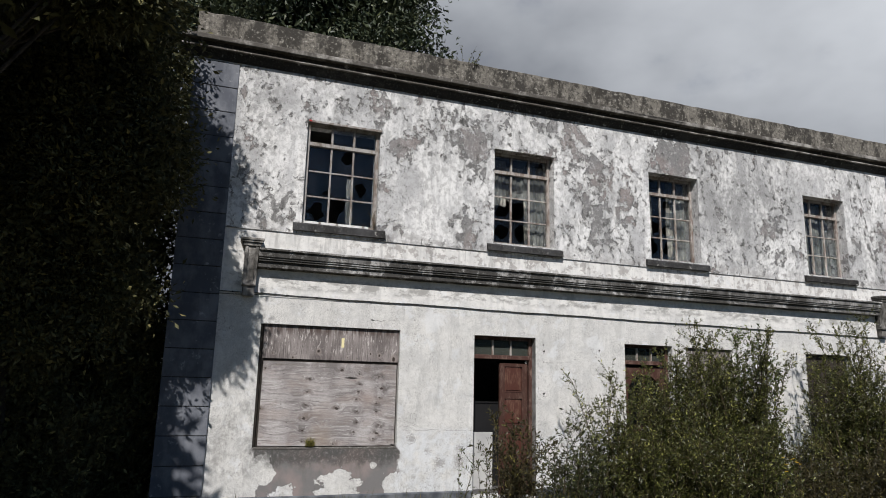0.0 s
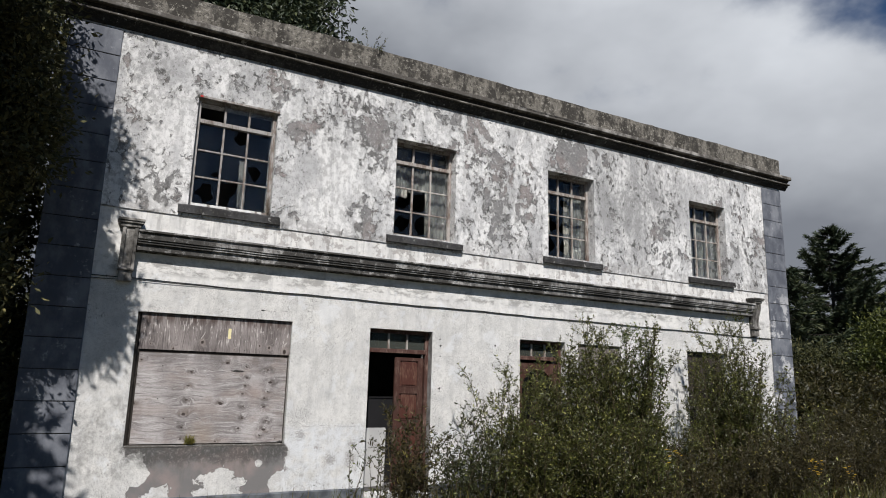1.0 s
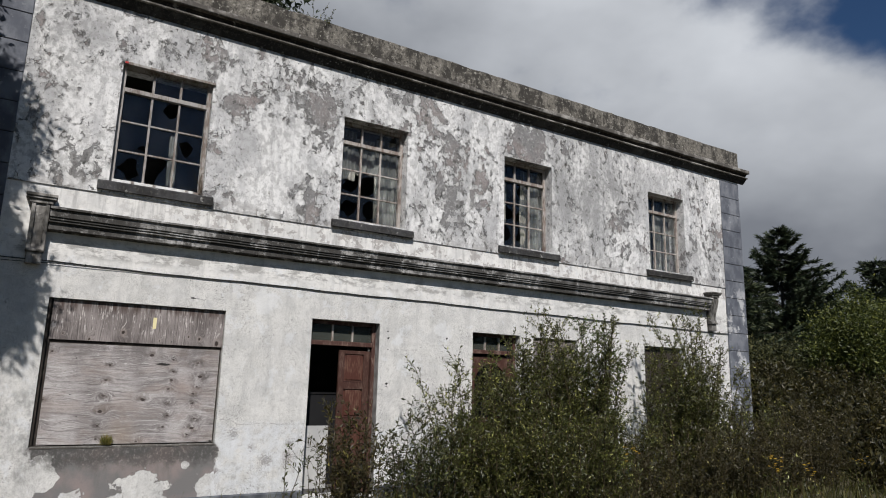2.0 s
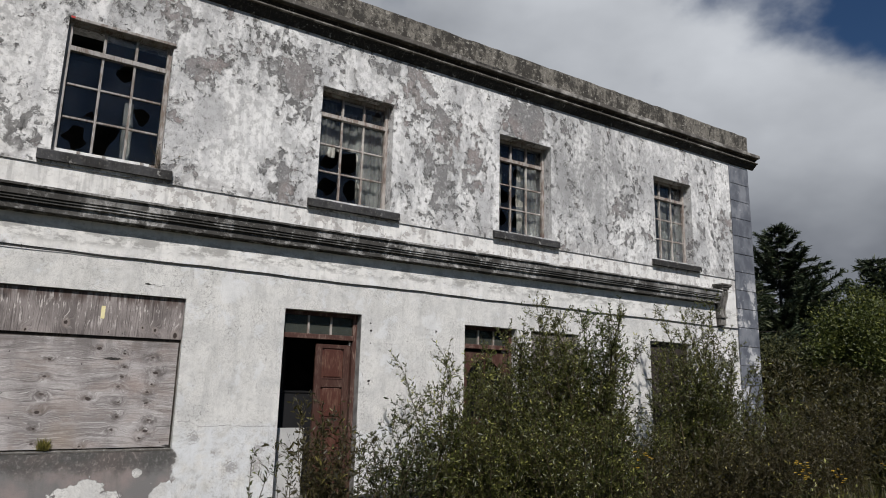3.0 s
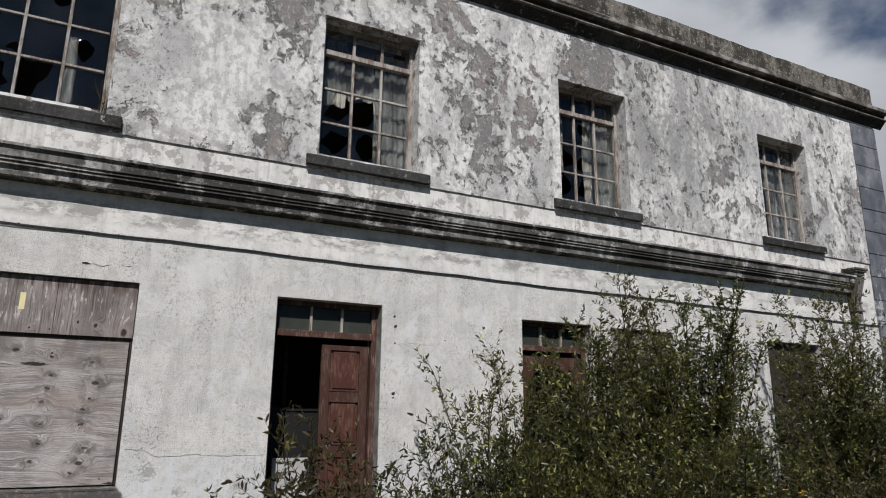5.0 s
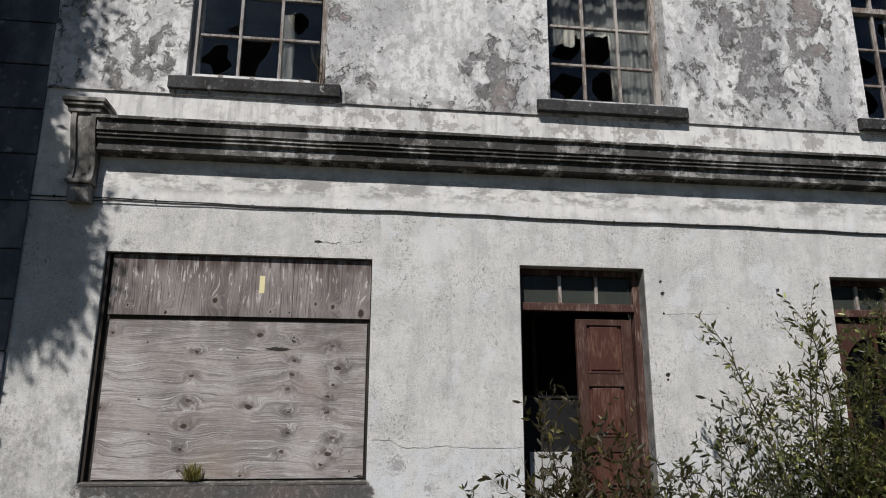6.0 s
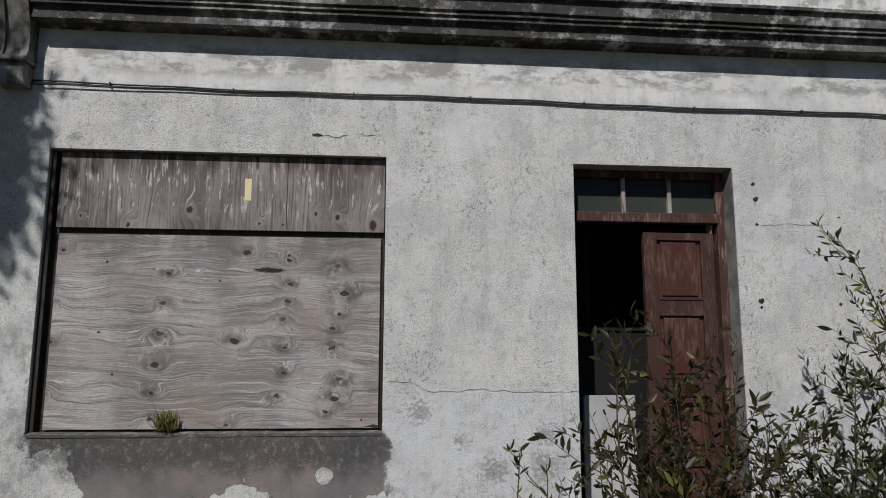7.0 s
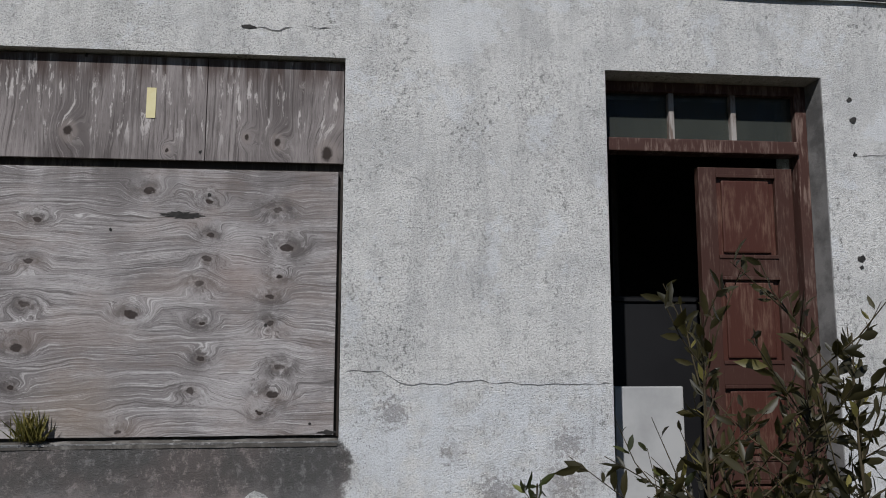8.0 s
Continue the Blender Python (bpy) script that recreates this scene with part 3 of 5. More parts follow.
M_DOORFRAME = worn_wood("red_brown_door_frame", (0.055, 0.024, 0.018), (0.16, 0.108, 0.088), 0.49, 0.60)
M_DARKWOOD = worn_wood("dark_board", (0.026, 0.020, 0.016), (0.060, 0.050, 0.040), 0.5, 0.6)
M_GLASS, M_CLOTH = old_glass(), cloth()
M_DOORGLASS = old_glass("grimy_transom_glass", (0.050, 0.054, 0.046), 0.55, 0.95)
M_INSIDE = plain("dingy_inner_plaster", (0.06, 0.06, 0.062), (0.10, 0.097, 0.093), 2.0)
M_REVEAL = plain("dark_reveal_plaster", (0.12, 0.117, 0.113), (0.25, 0.245, 0.235), 6.0)
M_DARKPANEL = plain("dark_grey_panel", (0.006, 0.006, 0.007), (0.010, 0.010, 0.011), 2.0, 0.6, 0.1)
M_APPLIANCE = plain("off_white_enamel", (0.33, 0.33, 0.325), (0.42, 0.42, 0.41), 2.5, 0.45, 0.05)
M_CABLE = plain("black_cable_sheath", (0.012, 0.012, 0.013), (0.03, 0.03, 0.03), 20, 0.5, 0.1)
M_BLACK = plain("cavity_shade_and_dark_marks", (0.02, 0.019, 0.018), (0.045, 0.042, 0.038), 20)
M_CRACK = plain("crack_shadow", (0.10, 0.098, 0.095), (0.20, 0.195, 0.19), 30)
M_TAPE = plain("pale_yellow_tape", (0.62, 0.54, 0.27), (0.68, 0.62, 0.36), 9, 0.6, 0.05)
M_RED = plain("red_plastic_cap", (0.35, 0.02, 0.02), (0.45, 0.04, 0.03), 9, 0.5, 0.05)
M_ROOF = plain("grey_roof_felt", (0.07, 0.07, 0.07), (0.11, 0.11, 0.105), 2)
M_GROUND = ground_material()
M_BARK = plain("grey_brown_bark", (0.024, 0.020, 0.016), (0.056, 0.047, 0.038), 9, 0.9, 0.8)
M_TWIG = plain("olive_brown_twig", (0.036, 0.028, 0.014), (0.07, 0.054, 0.027), 12, 0.8, 0.3)
M_WILLOW = leaf_material("willow_leaf", (0.012, 0.016, 0.004), (0.064, 0.078, 0.016), (0.34, 0.35, 0.10), 0.82, 0.28, 0.38, 0.5)
M_CLOSE = leaf_material("dark_willow_leaf", (0.011, 0.015, 0.006), (0.043, 0.053, 0.018), (0.21, 0.23, 0.07), 0.86)
M_GREEN = leaf_material("fresh_green_leaf", (0.012, 0.021, 0.005), (0.055, 0.094, 0.018), (0.22, 0.29, 0.06), 0.80)
M_DULL = leaf_material("browned_willow_leaf", (0.016, 0.015, 0.006), (0.044, 0.039, 0.015), (0.20, 0.18, 0.05), 0.89)
M_DARKLEAF = leaf_material("dark_broad_leaf", (0.028, 0.030, 0.013), (0.095, 0.096, 0.042), (0.29, 0.26, 0.11), 0.88, 0.15, 0.6, 0.2)
M_HEDGE = leaf_material("shaded_hedge_leaf", (0.016, 0.020, 0.008), (0.048, 0.054, 0.020), (0.13, 0.125, 0.05), 0.90, 0.15, 0.6, 0.2)
M_NEEDLE = leaf_material("conifer_needle", (0.020, 0.032, 0.017), (0.042, 0.058, 0.030), (0.08, 0.095, 0.042), 0.85, 0.1)
M_BRACKEN = leaf_material("bracken_and_weed", (0.014, 0.015, 0.004), (0.036, 0.034, 0.009), (0.09, 0.074, 0.02), 0.8)
M_LIME = leaf_material("yellow_green_leaf", (0.028, 0.038, 0.009), (0.075, 0.092, 0.020), (0.18, 0.19, 0.045), 0.8, 0.3)
M_GRASS = leaf_material("rough_grass_blade", (0.03, 0.038, 0.009), (0.065, 0.066, 0.016), (0.15, 0.12, 0.035), 0.8)
M_TUFT = leaf_material("yellowed_grass_blade", (0.07, 0.075, 0.018), (0.19, 0.17, 0.045), (0.34, 0.27, 0.09), 0.75)
M_PETAL = plain("yellow_petal", (0.42, 0.26, 0.02), (0.50, 0.34, 0.03), 20, 0.6, 0.05)


# ---- building blocks ----
def thing(name, label, category, at=(0, 0, 0), group="", kind=""):
    ob = new(name)
    ob.location = at
    ob.empty_display_size = 0.1
    return tagged(ob, label, category, group, kind)


def adopt(ob, parent):
    """Parents ob, which is modelled in world coordinates."""
    ob.parent = parent
    if parent.type == "EMPTY":
        ob.matrix_parent_inverse = Matrix.Translation(parent.location).inverted()
    return ob


def part(name, bm, material, parent=None, label=""):
    me = bpy.data.meshes.new(name)
    bm.to_mesh(me)
    bm.free()
    me.materials.append(material)
    ob = new(name, me)
    if parent is not None:
        adopt(ob, parent)
    return tagged(ob, label)


def raw(name, verts, faces, material, parent=None, label="", smooth=False):
    """As part(), from arrays of vertices and of faces with one number of corners."""
    verts, faces = np.asarray(verts, np.float32), np.asarray(faces, np.int32)
    me = bpy.data.meshes.new(name)
    me.vertices.add(len(verts))
    me.vertices.foreach_set("co", verts.ravel())
    n, k = faces.shape
    me.loops.add(n * k)
    me.loops.foreach_set("vertex_index", faces.ravel())
    me.polygons.add(n)
    me.polygons.foreach_set("loop_start", np.arange(n, dtype=np.int32) * k)
    me.polygons.foreach_set("loop_total", np.full(n, k, np.int32))
    if smooth:
        me.polygons.foreach_set("use_smooth", np.ones(n, bool))
    me.update(calc_edges=True)
    me.validate()
    me.materials.append(material)
    ob = new(name, me)
    if parent is not None:
        adopt(ob, parent)
    return tagged(ob, label)


def box(bm, x0, x1, y0, y1, z0, z1, bevel=0.0):
    v = [bm.verts.new(p) for p in ((x0, y0, z0), (x1, y0, z0), (x1, y1, z0), (x0, y1, z0), (x0, y0, z1), (x1, y0, z1), (x1, y1, z1), (x0, y1, z1))]
    f = [bm.faces.new([v[i] for i in q]) for q in ((0, 3, 2, 1), (4, 5, 6, 7), (0, 1, 5, 4), (1, 2, 6, 5), (2, 3, 7, 6), (3, 0, 4, 7))]
    if bevel:
        edges = list({e for q in f for e in q.edges})
        bmesh.ops.bevel(bm, geom=edges, offset=bevel, segments=2, affect="EDGES", profile=0.6)
    return bm


def boxes(*rows, bevel=0.0):
    bm = bmesh.new()
    for r in rows:
        box(bm, *r, bevel=bevel)
    return bm


def rough_box(x0, x1, y0, y1, z0, z1, cut, amount, seed):
    """A long block whose edges have crumbled a little."""
    bm = bmesh.new()
    n = max(1, int((x1 - x0) / cut))
    ring = []
    for i in range(n + 1):
        x = x0 + (x1 - x0) * i / n
        row = []
        for y, z in ((y0, z0), (y0, z0 + 0.55 * (z1 - z0)), (y0, z1 - 0.02), (y0 + 0.025, z1), (y1, z1), (y1, z0)):
            d = noise.noise_vector(Vector((x * 3.1 + seed, y * 5, z * 5))) * amount + noise.noise_vector(Vector((x * 11 + seed, y * 9, z * 9))) * amount * 0.6
            row.append(bm.verts.new((x + (d.x if 0 < i < n else 0), y + d.y, z + (d.z if z > z0 else 0))))
        ring.append(row)
    for a, b in zip(ring, ring[1:]):
        for k in range(6):
            bm.faces.new((a[k], a[(k + 1) % 6], b[(k + 1) % 6], b[k]))
    bm.faces.new(ring[0][::-1])
    bm.faces.new(ring[-1])
    bmesh.ops.recalc_face_normals(bm, faces=bm.faces[:])
    return bm


def profile_run(profile, x0, x1, wall_y, cut=0.25, amount=0.003, seed=0.0):
    """A moulding: profile points (out from the wall, height), swept along x."""
    bm = bmesh.new()
    n = max(1, int((x1 - x0) / cut))
    rings = []
    for i in range(n + 1):
        x = x0 + (x1 - x0) * i / n
        rings.append([bm.verts.new((x, wall_y - d + noise.noise(Vector((x * 4 + seed, d * 9, z * 9))) * amount, z + noise.noise(Vector((x * 3, d * 7 + seed, z * 11))) * amount)) for d, z in profile])
    m = len(profile)
    for a, b in zip(rings, rings[1:]):
        for k in range(m):
            bm.faces.new((a[k], b[k], b[(k + 1) % m], a[(k + 1) % m]))
    bm.faces.new(rings[0])
    bm.faces.new(rings[-1][::-1])
    bmesh.ops.recalc_face_normals(bm, faces=bm.faces[:])
    return bm


def wall_sheet(x0, x1, z0, z1, yf, yb, openings):
    """A wall of real thickness along x, with openings (x0, x1, z0, z1) right through it."""
    bm = bmesh.new()
    xs = sorted({x0, x1, *[o[0] for o in openings], *[o[1] for o in openings]})
    zs = sorted({z0, z1, *[min(max(o[2], z0), z1) for o in openings], *[min(max(o[3], z0), z1) for o in openings]})
    cache = {}

    def v(x, y, z):
        key = (round(x, 4), round(y, 4), round(z, 4))
        if key not in cache:
            cache[key] = bm.verts.new((x, y, z))
        return cache[key]

    def solid(i, k):
        if not (0 <= i < len(xs) - 1 and 0 <= k < len(zs) - 1):
            return False
        cx, cz = (xs[i] + xs[i + 1]) / 2, (zs[k] + zs[k + 1]) / 2
        return not any(o[0] < cx < o[1] and o[2] < cz < o[3] for o in openings)

    for i in range(len(xs) - 1):
        for k in range(len(zs) - 1):
            if not solid(i, k):
                continue
            a, b, c, d = xs[i], xs[i + 1], zs[k], zs[k + 1]
            bm.faces.new((v(a, yf, c), v(b, yf, c), v(b, yf, d), v(a, yf, d)))
            bm.faces.new((v(a, yb, c), v(a, yb, d), v(b, yb, d), v(b, yb, c)))
            if not solid(i - 1, k):
                bm.faces.new((v(a, yf, c), v(a, yf, d), v(a, yb, d), v(a, yb, c)))
            if not solid(i + 1, k):
                bm.faces.new((v(b, yf, c), v(b, yb, c), v(b, yb, d), v(b, yf, d)))
            if not solid(i, k - 1):
                bm.faces.new((v(a, yf, c), v(a, yb, c), v(b, yb, c), v(b, yf, c)))
            if not solid(i, k + 1):
                bm.faces.new((v(a, yf, d), v(b, yf, d), v(b, yb, d), v(a, yb, d)))
    bmesh.ops.recalc_face_normals(bm, faces=bm.faces[:])
    return bm


def tube(path, radii, sides=5):
    """Vertices and quads of a tapered tube along a path."""
    path = np.asarray(path, float)
    tang = np.gradient(path, axis=0)
    tang /= np.linalg.norm(tang, axis=1)[:, None] + 1e-9
    side = np.cross(tang, (0.31, 0.17, 0.93))
    side /= np.linalg.norm(side, axis=1)[:, None] + 1e-9
    up = np.cross(side, tang)
    ang = np.arange(sides) * 2 * math.pi / sides
    ring = np.cos(ang)[None, :, None] * side[:, None] + np.sin(ang)[None, :, None] * up[:, None]
    verts = (path[:, None] + ring * np.asarray(radii)[:, None, None]).reshape(-1, 3)
    faces = []
    for i in range(len(path) - 1):
        for k in range(sides):
            faces.append((i * sides + k, i * sides + (k + 1) % sides, (i + 1) * sides + (k + 1) % sides, (i + 1) * sides + k))
    return verts, np.array(faces)


def join(pieces):
    verts, faces, n = [], [], 0
    for v, f in pieces:
        verts.append(v)
        faces.append(f + n)
        n += len(v)
    return np.concatenate(verts), np.concatenate(faces)


def leaf_arrays(base, way, length, width, rng, fold=0.18):
    """Lens-shaped leaves with a folded midrib: five vertices and four triangles each."""
    n = len(base)
    way = way / (np.linalg.norm(way, axis=1)[:, None] + 1e-9)
    r = rng.normal(size=(n, 3))
    side = np.cross(way, r)
    side /= np.linalg.norm(side, axis=1)[:, None] + 1e-9
    nor = np.cross(side, way)
    L, W = length[:, None], width[:, None]
    mid = base + way * L * 0.45 - nor * W * fold * 2
    lft, rgt = base + way * L * 0.48 + side * W * 0.5, base + way * L * 0.48 - side * W * 0.5
    tip = base + way * L + nor * L * rng.uniform(-0.18, 0.18, (n, 1))
    verts = np.stack([base, lft, rgt, mid, tip], 1).reshape(-1, 3)
    o = (np.arange(n) * 5)[:, None]
    tri = np.array([[0, 2, 3], [0, 3, 1], [3, 2, 4], [3, 4, 1]])
    return verts, (o[:, :, None] + tri[None]).reshape(-1, 3)


def far_leaves(base, way, length, width, rng):
    """Folded two-triangle leaves for foliage far off."""
    n = len(base)
    way = way / (np.linalg.norm(way, axis=1)[:, None] + 1e-9)
    side = np.cross(way, rng.normal(size=(n, 3)))
    side /= np.linalg.norm(side, axis=1)[:, None] + 1e-9
    lift = np.cross(side, way) * width[:, None] * 0.3
    half = base + way * length[:, None] * 0.48 + lift
    verts = np.stack([base, half + side * width[:, None] * 0.5, half - side * width[:, None] * 0.5, base + way * length[:, None]], 1).reshape(-1, 3)
    o = (np.arange(n) * 4)[:, None]
    return verts, (o[:, :, None] + np.array([[0, 2, 3], [0, 3, 1]])[None]).reshape(-1, 3)


def round_leaves(base, way, length, width, rng):
    """Curled oval leaves for the shrubs close by: eight vertices each."""
    n = len(base)
    way = way / (np.linalg.norm(way, axis=1)[:, None] + 1e-9)
    side = np.cross(way, rng.normal(size=(n, 3)))
    side /= np.linalg.norm(side, axis=1)[:, None] + 1e-9
    nor = np.cross(side, way)
    L, W = length[:, None], width[:, None]
    curl = nor * L * rng.uniform(-0.3, 0.12, (n, 1))
    rib = [base + way * L * f + curl * f * f for f in (0.0, 0.36, 0.72, 1.0)]
    out = [[rib[k] + side * W * w * sg + nor * W * 0.16 for sg in (1, -1)] for k, w in ((1, 0.46), (2, 0.38))]
    verts = np.stack([rib[0], rib[1], rib[2], rib[3], out[0][0], out[0][1], out[1][0], out[1][1]], 1).reshape(-1, 3)
    o = (np.arange(n) * 8)[:, None]
    tri = np.array([[0, 1, 4], [0, 5, 1], [4, 1, 6], [1, 2, 6], [5, 7, 1], [1, 7, 2], [6, 2, 3], [7, 3, 2]])
    return verts, (o[:, :, None] + tri[None]).reshape(-1, 3)


def bent(rng, start, way, length, steps, wobble, lift):
    """A wandering shoot."""
    pts, d = [np.array(start, float)], np.array(way, float)
    d /= np.linalg.norm(d)
    for _ in range(steps):
        d = d + rng.normal(size=3) * wobble + np.array((0, 0, lift))
        d /= np.linalg.norm(d)
        pts.append(pts[-1] + d * length / steps)
    return np.array(pts)


def bush(name, at, height, spread, stems, label, leaf, seed, twigs=15, gap=0.026, size=0.068, category="bush", group="shrubs before the house", lean=(0, 0), bare=0.18, close=False):
    """A many-stemmed shrub: stems, side shoots and single leaves."""
    rng = np.random.default_rng(seed)
    ob = thing(name, label, category, at, group)
    wood, lb, lw = [], [], []
    at = np.array(at, float)
    for s in range(stems):
        a = rng.uniform(0, 2 * math.pi)
        rad = spread * 0.35 * math.sqrt(rng.uniform())
        base = at + np.array((math.cos(a) * rad, math.sin(a) * rad * 0.7, -0.05))
        tall = height * rng.uniform(0.48, 1.0) if s else height
        out = rng.uniform(0.05, 0.6) * spread / height if s else 0.03
        way = np.array((math.cos(a) * out + lean[0], math.sin(a) * out * 0.7 + lean[1], 1.0))
        stem = bent(rng, base, way, tall * math.sqrt(1 + out * out * 0.5), 9, 0.09, 0.07)
        wood.append(tube(stem, np.linspace(0.004 + 0.005 * tall, 0.002, len(stem)), 4))
        shoots = [(stem, 0.35)]
        for k in range(int(twigs * tall)):
            f = rng.uniform(bare, 0.97)
            i = f * (len(stem) - 1)
            p = stem[int(i)] + (stem[min(int(i) + 1, len(stem) - 1)] - stem[int(i)]) * (i % 1)
            b = rng.uniform(0, 2 * math.pi)
            tw = bent(rng, p, (math.cos(b), math.sin(b), rng.uniform(0.3, 1.3)), rng.uniform(0.14, 0.5) * (1.15 - 0.6 * f) * (0.95 + 0.13 * tall), 4, 0.16, 0.08)
            wood.append(tube(tw[::2], np.linspace(0.0032, 0.0012, 3), 3))
            shoots.append((tw, 0.0))
        for path, start in shoots:
            seg = np.linalg.norm(np.diff(path, axis=0), axis=1).sum()
            n = max(3, int(seg * (1 - start) / gap))
            u = rng.uniform(start, 1.0, n) * (len(path) - 1)
            i = np.minimum(u.astype(int), len(path) - 2)
            t = path[i + 1] - path[i]
            lb.append(path[i] + t * (u - i)[:, None])
            t = t / np.linalg.norm(t, axis=1)[:, None]
            r = rng.normal(size=(n, 3))
            r -= (r * t).sum(1)[:, None] * t
            r /= np.linalg.norm(r, axis=1)[:, None] + 1e-9
            lw.append(t * rng.uniform(0.3, 1.0, (n, 1)) + r * 0.8 + np.array((0, 0, 0.1)))
    raw("branchwork", *join(wood), M_TWIG, ob)
    lb, lw = np.concatenate(lb), np.concatenate(lw)
    length = size * rng.uniform(0.55, 1.25, len(lb))
    if close:
        v, f = round_leaves(lb, lw, length, length * rng.uniform(0.26, 0.38, len(lb)), rng)
    else:
        v, f = far_leaves(lb, lw, length, length * rng.uniform(0.30, 0.46, len(lb)), rng)
    raw("foliage", v, f, leaf, ob)
    return ob


def tree(name, at, height, trunk_r, crown_c, crown_r, limbs, leaves, size, label, leaf, seed, clumps=120, group="", flat=1.0, category="tree", boughs=()):
    """A tapered trunk, limbs reaching into an uneven crown of leaf clumps; boughs = (centre, radii, clumps) stand out from it."""
    rng = np.random.default_rng(seed)
    ob = thing(name, label, category, at, group)
    at, cc, cr = np.array(at, float), np.array(crown_c, float), np.array(crown_r, float)
    trunk = bent(rng, at + (0, 0, -0.2), (0.02, 0.02, 1), height, 8, 0.05, 0.05)
    wood = [tube(trunk, np.linspace(trunk_r, trunk_r * 0.25, len(trunk)), 9)]
    d = rng.normal(size=(clumps, 3))
    d /= np.linalg.norm(d, axis=1)[:, None]
    centres = cc + d * cr * (rng.uniform(0.25, 1.0, (clumps, 1)) ** 0.55) * rng.uniform(0.8, 1.12, (clumps, 1))
    for bc, br, bn in boughs:
        e = rng.normal(size=(bn, 3))
        e /= np.linalg.norm(e, axis=1)[:, None]
        centres = np.concatenate([centres, np.array(bc) + e * np.array(br) * rng.uniform(0.3, 1.0, (bn, 1))])
    for c in np.concatenate([centres[rng.permutation(clumps)[:limbs]], centres[clumps::6]]):
        h = rng.uniform(0.3, 0.95)
        p = trunk[int(h * 8)]
        m = (p + c) / 2 + rng.normal(size=3) * 0.15 + (0, 0, 0.12 * np.linalg.norm(c - p))
        u = np.linspace(0, 1, 7)[:, None]
        path = (1 - u) ** 2 * p + 2 * u * (1 - u) * m + u * u * c
        wood.append(tube(path, np.linspace(trunk_r * 0.32 * (1.1 - h), 0.008, 7), 5))
    raw("trunk", *join(wood), M_BARK, ob, smooth=True)
    k = rng.integers(0, len(centres), leaves)
    spread = np.mean(cr) * 2.0 / clumps ** (1 / 3)
    base = centres[k] + rng.normal(size=(leaves, 3)) * spread * 0.34 * np.array((1, 1, flat))
    way = base - centres[k] + rng.normal(size=(leaves, 3)) * spread * 0.5 + np.array((0, 0, -0.05))
    length = size * rng.uniform(0.6, 1.3, leaves)
    v, f = far_leaves(base, way, length, length * rng.uniform(0.34, 0.5, leaves), rng)
    raw("crown", v, f, leaf, ob)
    return ob


def conifer(name, at, height, radius, label, seed, whorls=26, size=0.34, group="conifers", thick=1.0):
    """A spruce-like tree: whorls of drooping branches with needle sprays."""
    rng = np.random.default_rng(seed)
    ob = thing(name, label, "tree", at, group)
    at = np.array(at, float)
    trunk = np.linspace(at + (0, 0, -0.3), at + (0, 0, height), 8)
    wood = [tube(trunk, np.linspace(height * 0.018, 0.02, 8), 7)]
    base, way = [], []
    for w in range(whorls):
        f = (w + 0.5) / whorls
        h = height * (0.06 + 0.93 * f)
        for b in range(rng.integers(4, 7)):
            a = rng.uniform(0, 2 * math.pi)
            L = radius * (1.03 - f) ** 0.75 * rng.uniform(0.45, 1.3)
            u = np.linspace(0, 1, 6)[:, None]
            out = np.array((math.cos(a), math.sin(a), 0))
            path = at + (0, 0, h) + out * L * u + np.array((0, 0, 1)) * (-0.30 * L * u + 0.52 * L * u * u * rng.uniform(0.3, 1.6))
            wood.append(tube(path[::5], np.linspace(0.03 + 0.02 * (1 - f), 0.008, 2), 3))
            n = int((18 + 30 * L) * thick)
            s = rng.uniform(0.12, 1.0, n) * 5
            i = np.minimum(s.astype(int), 4)
            t = path[i + 1] - path[i]
            p = path[i] + t * (s - i)[:, None]
            t /= np.linalg.norm(t, axis=1)[:, None]
            sgn = rng.choice((-1, 1), n)[:, None]
            lat = np.cross(t, (0, 0, 1)) * sgn
            base.append(p)
            way.append(t * 0.8 + lat * rng.uniform(0.2, 1.1, (n, 1)) + rng.normal(size=(n, 3)) * 0.3 + np.array((0, 0, -0.25)))
    raw("trunk", *join(wood), M_BARK, ob)
    base, way = np.concatenate(base), np.concatenate(way)
    length = size * rng.uniform(0.6, 1.6, len(base))
    v, f = far_leaves(base, way, length, length * 0.17, rng)
    raw("crown", v, f, M_NEEDLE, ob)
    return ob


# ---- ground ----
GROUND = -0.2


def lie(x, y):
    """Height of the ground."""
    near = max(0.0, 1 - abs(y - 4) / 30)
    return GROUND + 0.06 * noise.noise(Vector((x * 0.35, y * 0.35, 0))) * near


bm = bmesh.new()
gx = [-3000, -600, -150, -60, -30, -20] + [-15 + 1.0 * i for i in range(56)] + [50, 70, 120, 300, 800, 3000]
gy = [-3000, -600, -150, -60, -30] + [-20 + 1.0 * i for i in range(46)] + [35, 60, 120, 300, 800, 3000]
grid = [[bm.verts.new((x, y, lie(x, y))) for x in gx] for y in gy]
for j in range(len(gy) - 1):
    for i in range(len(gx) - 1):
        bm.faces.new((grid[j][i], grid[j][i + 1], grid[j + 1][i + 1], grid[j + 1][i]))
tagged(part("ground", bm, M_GROUND), "rough overgrown grass ground before the derelict house", "ground", kind="structure")

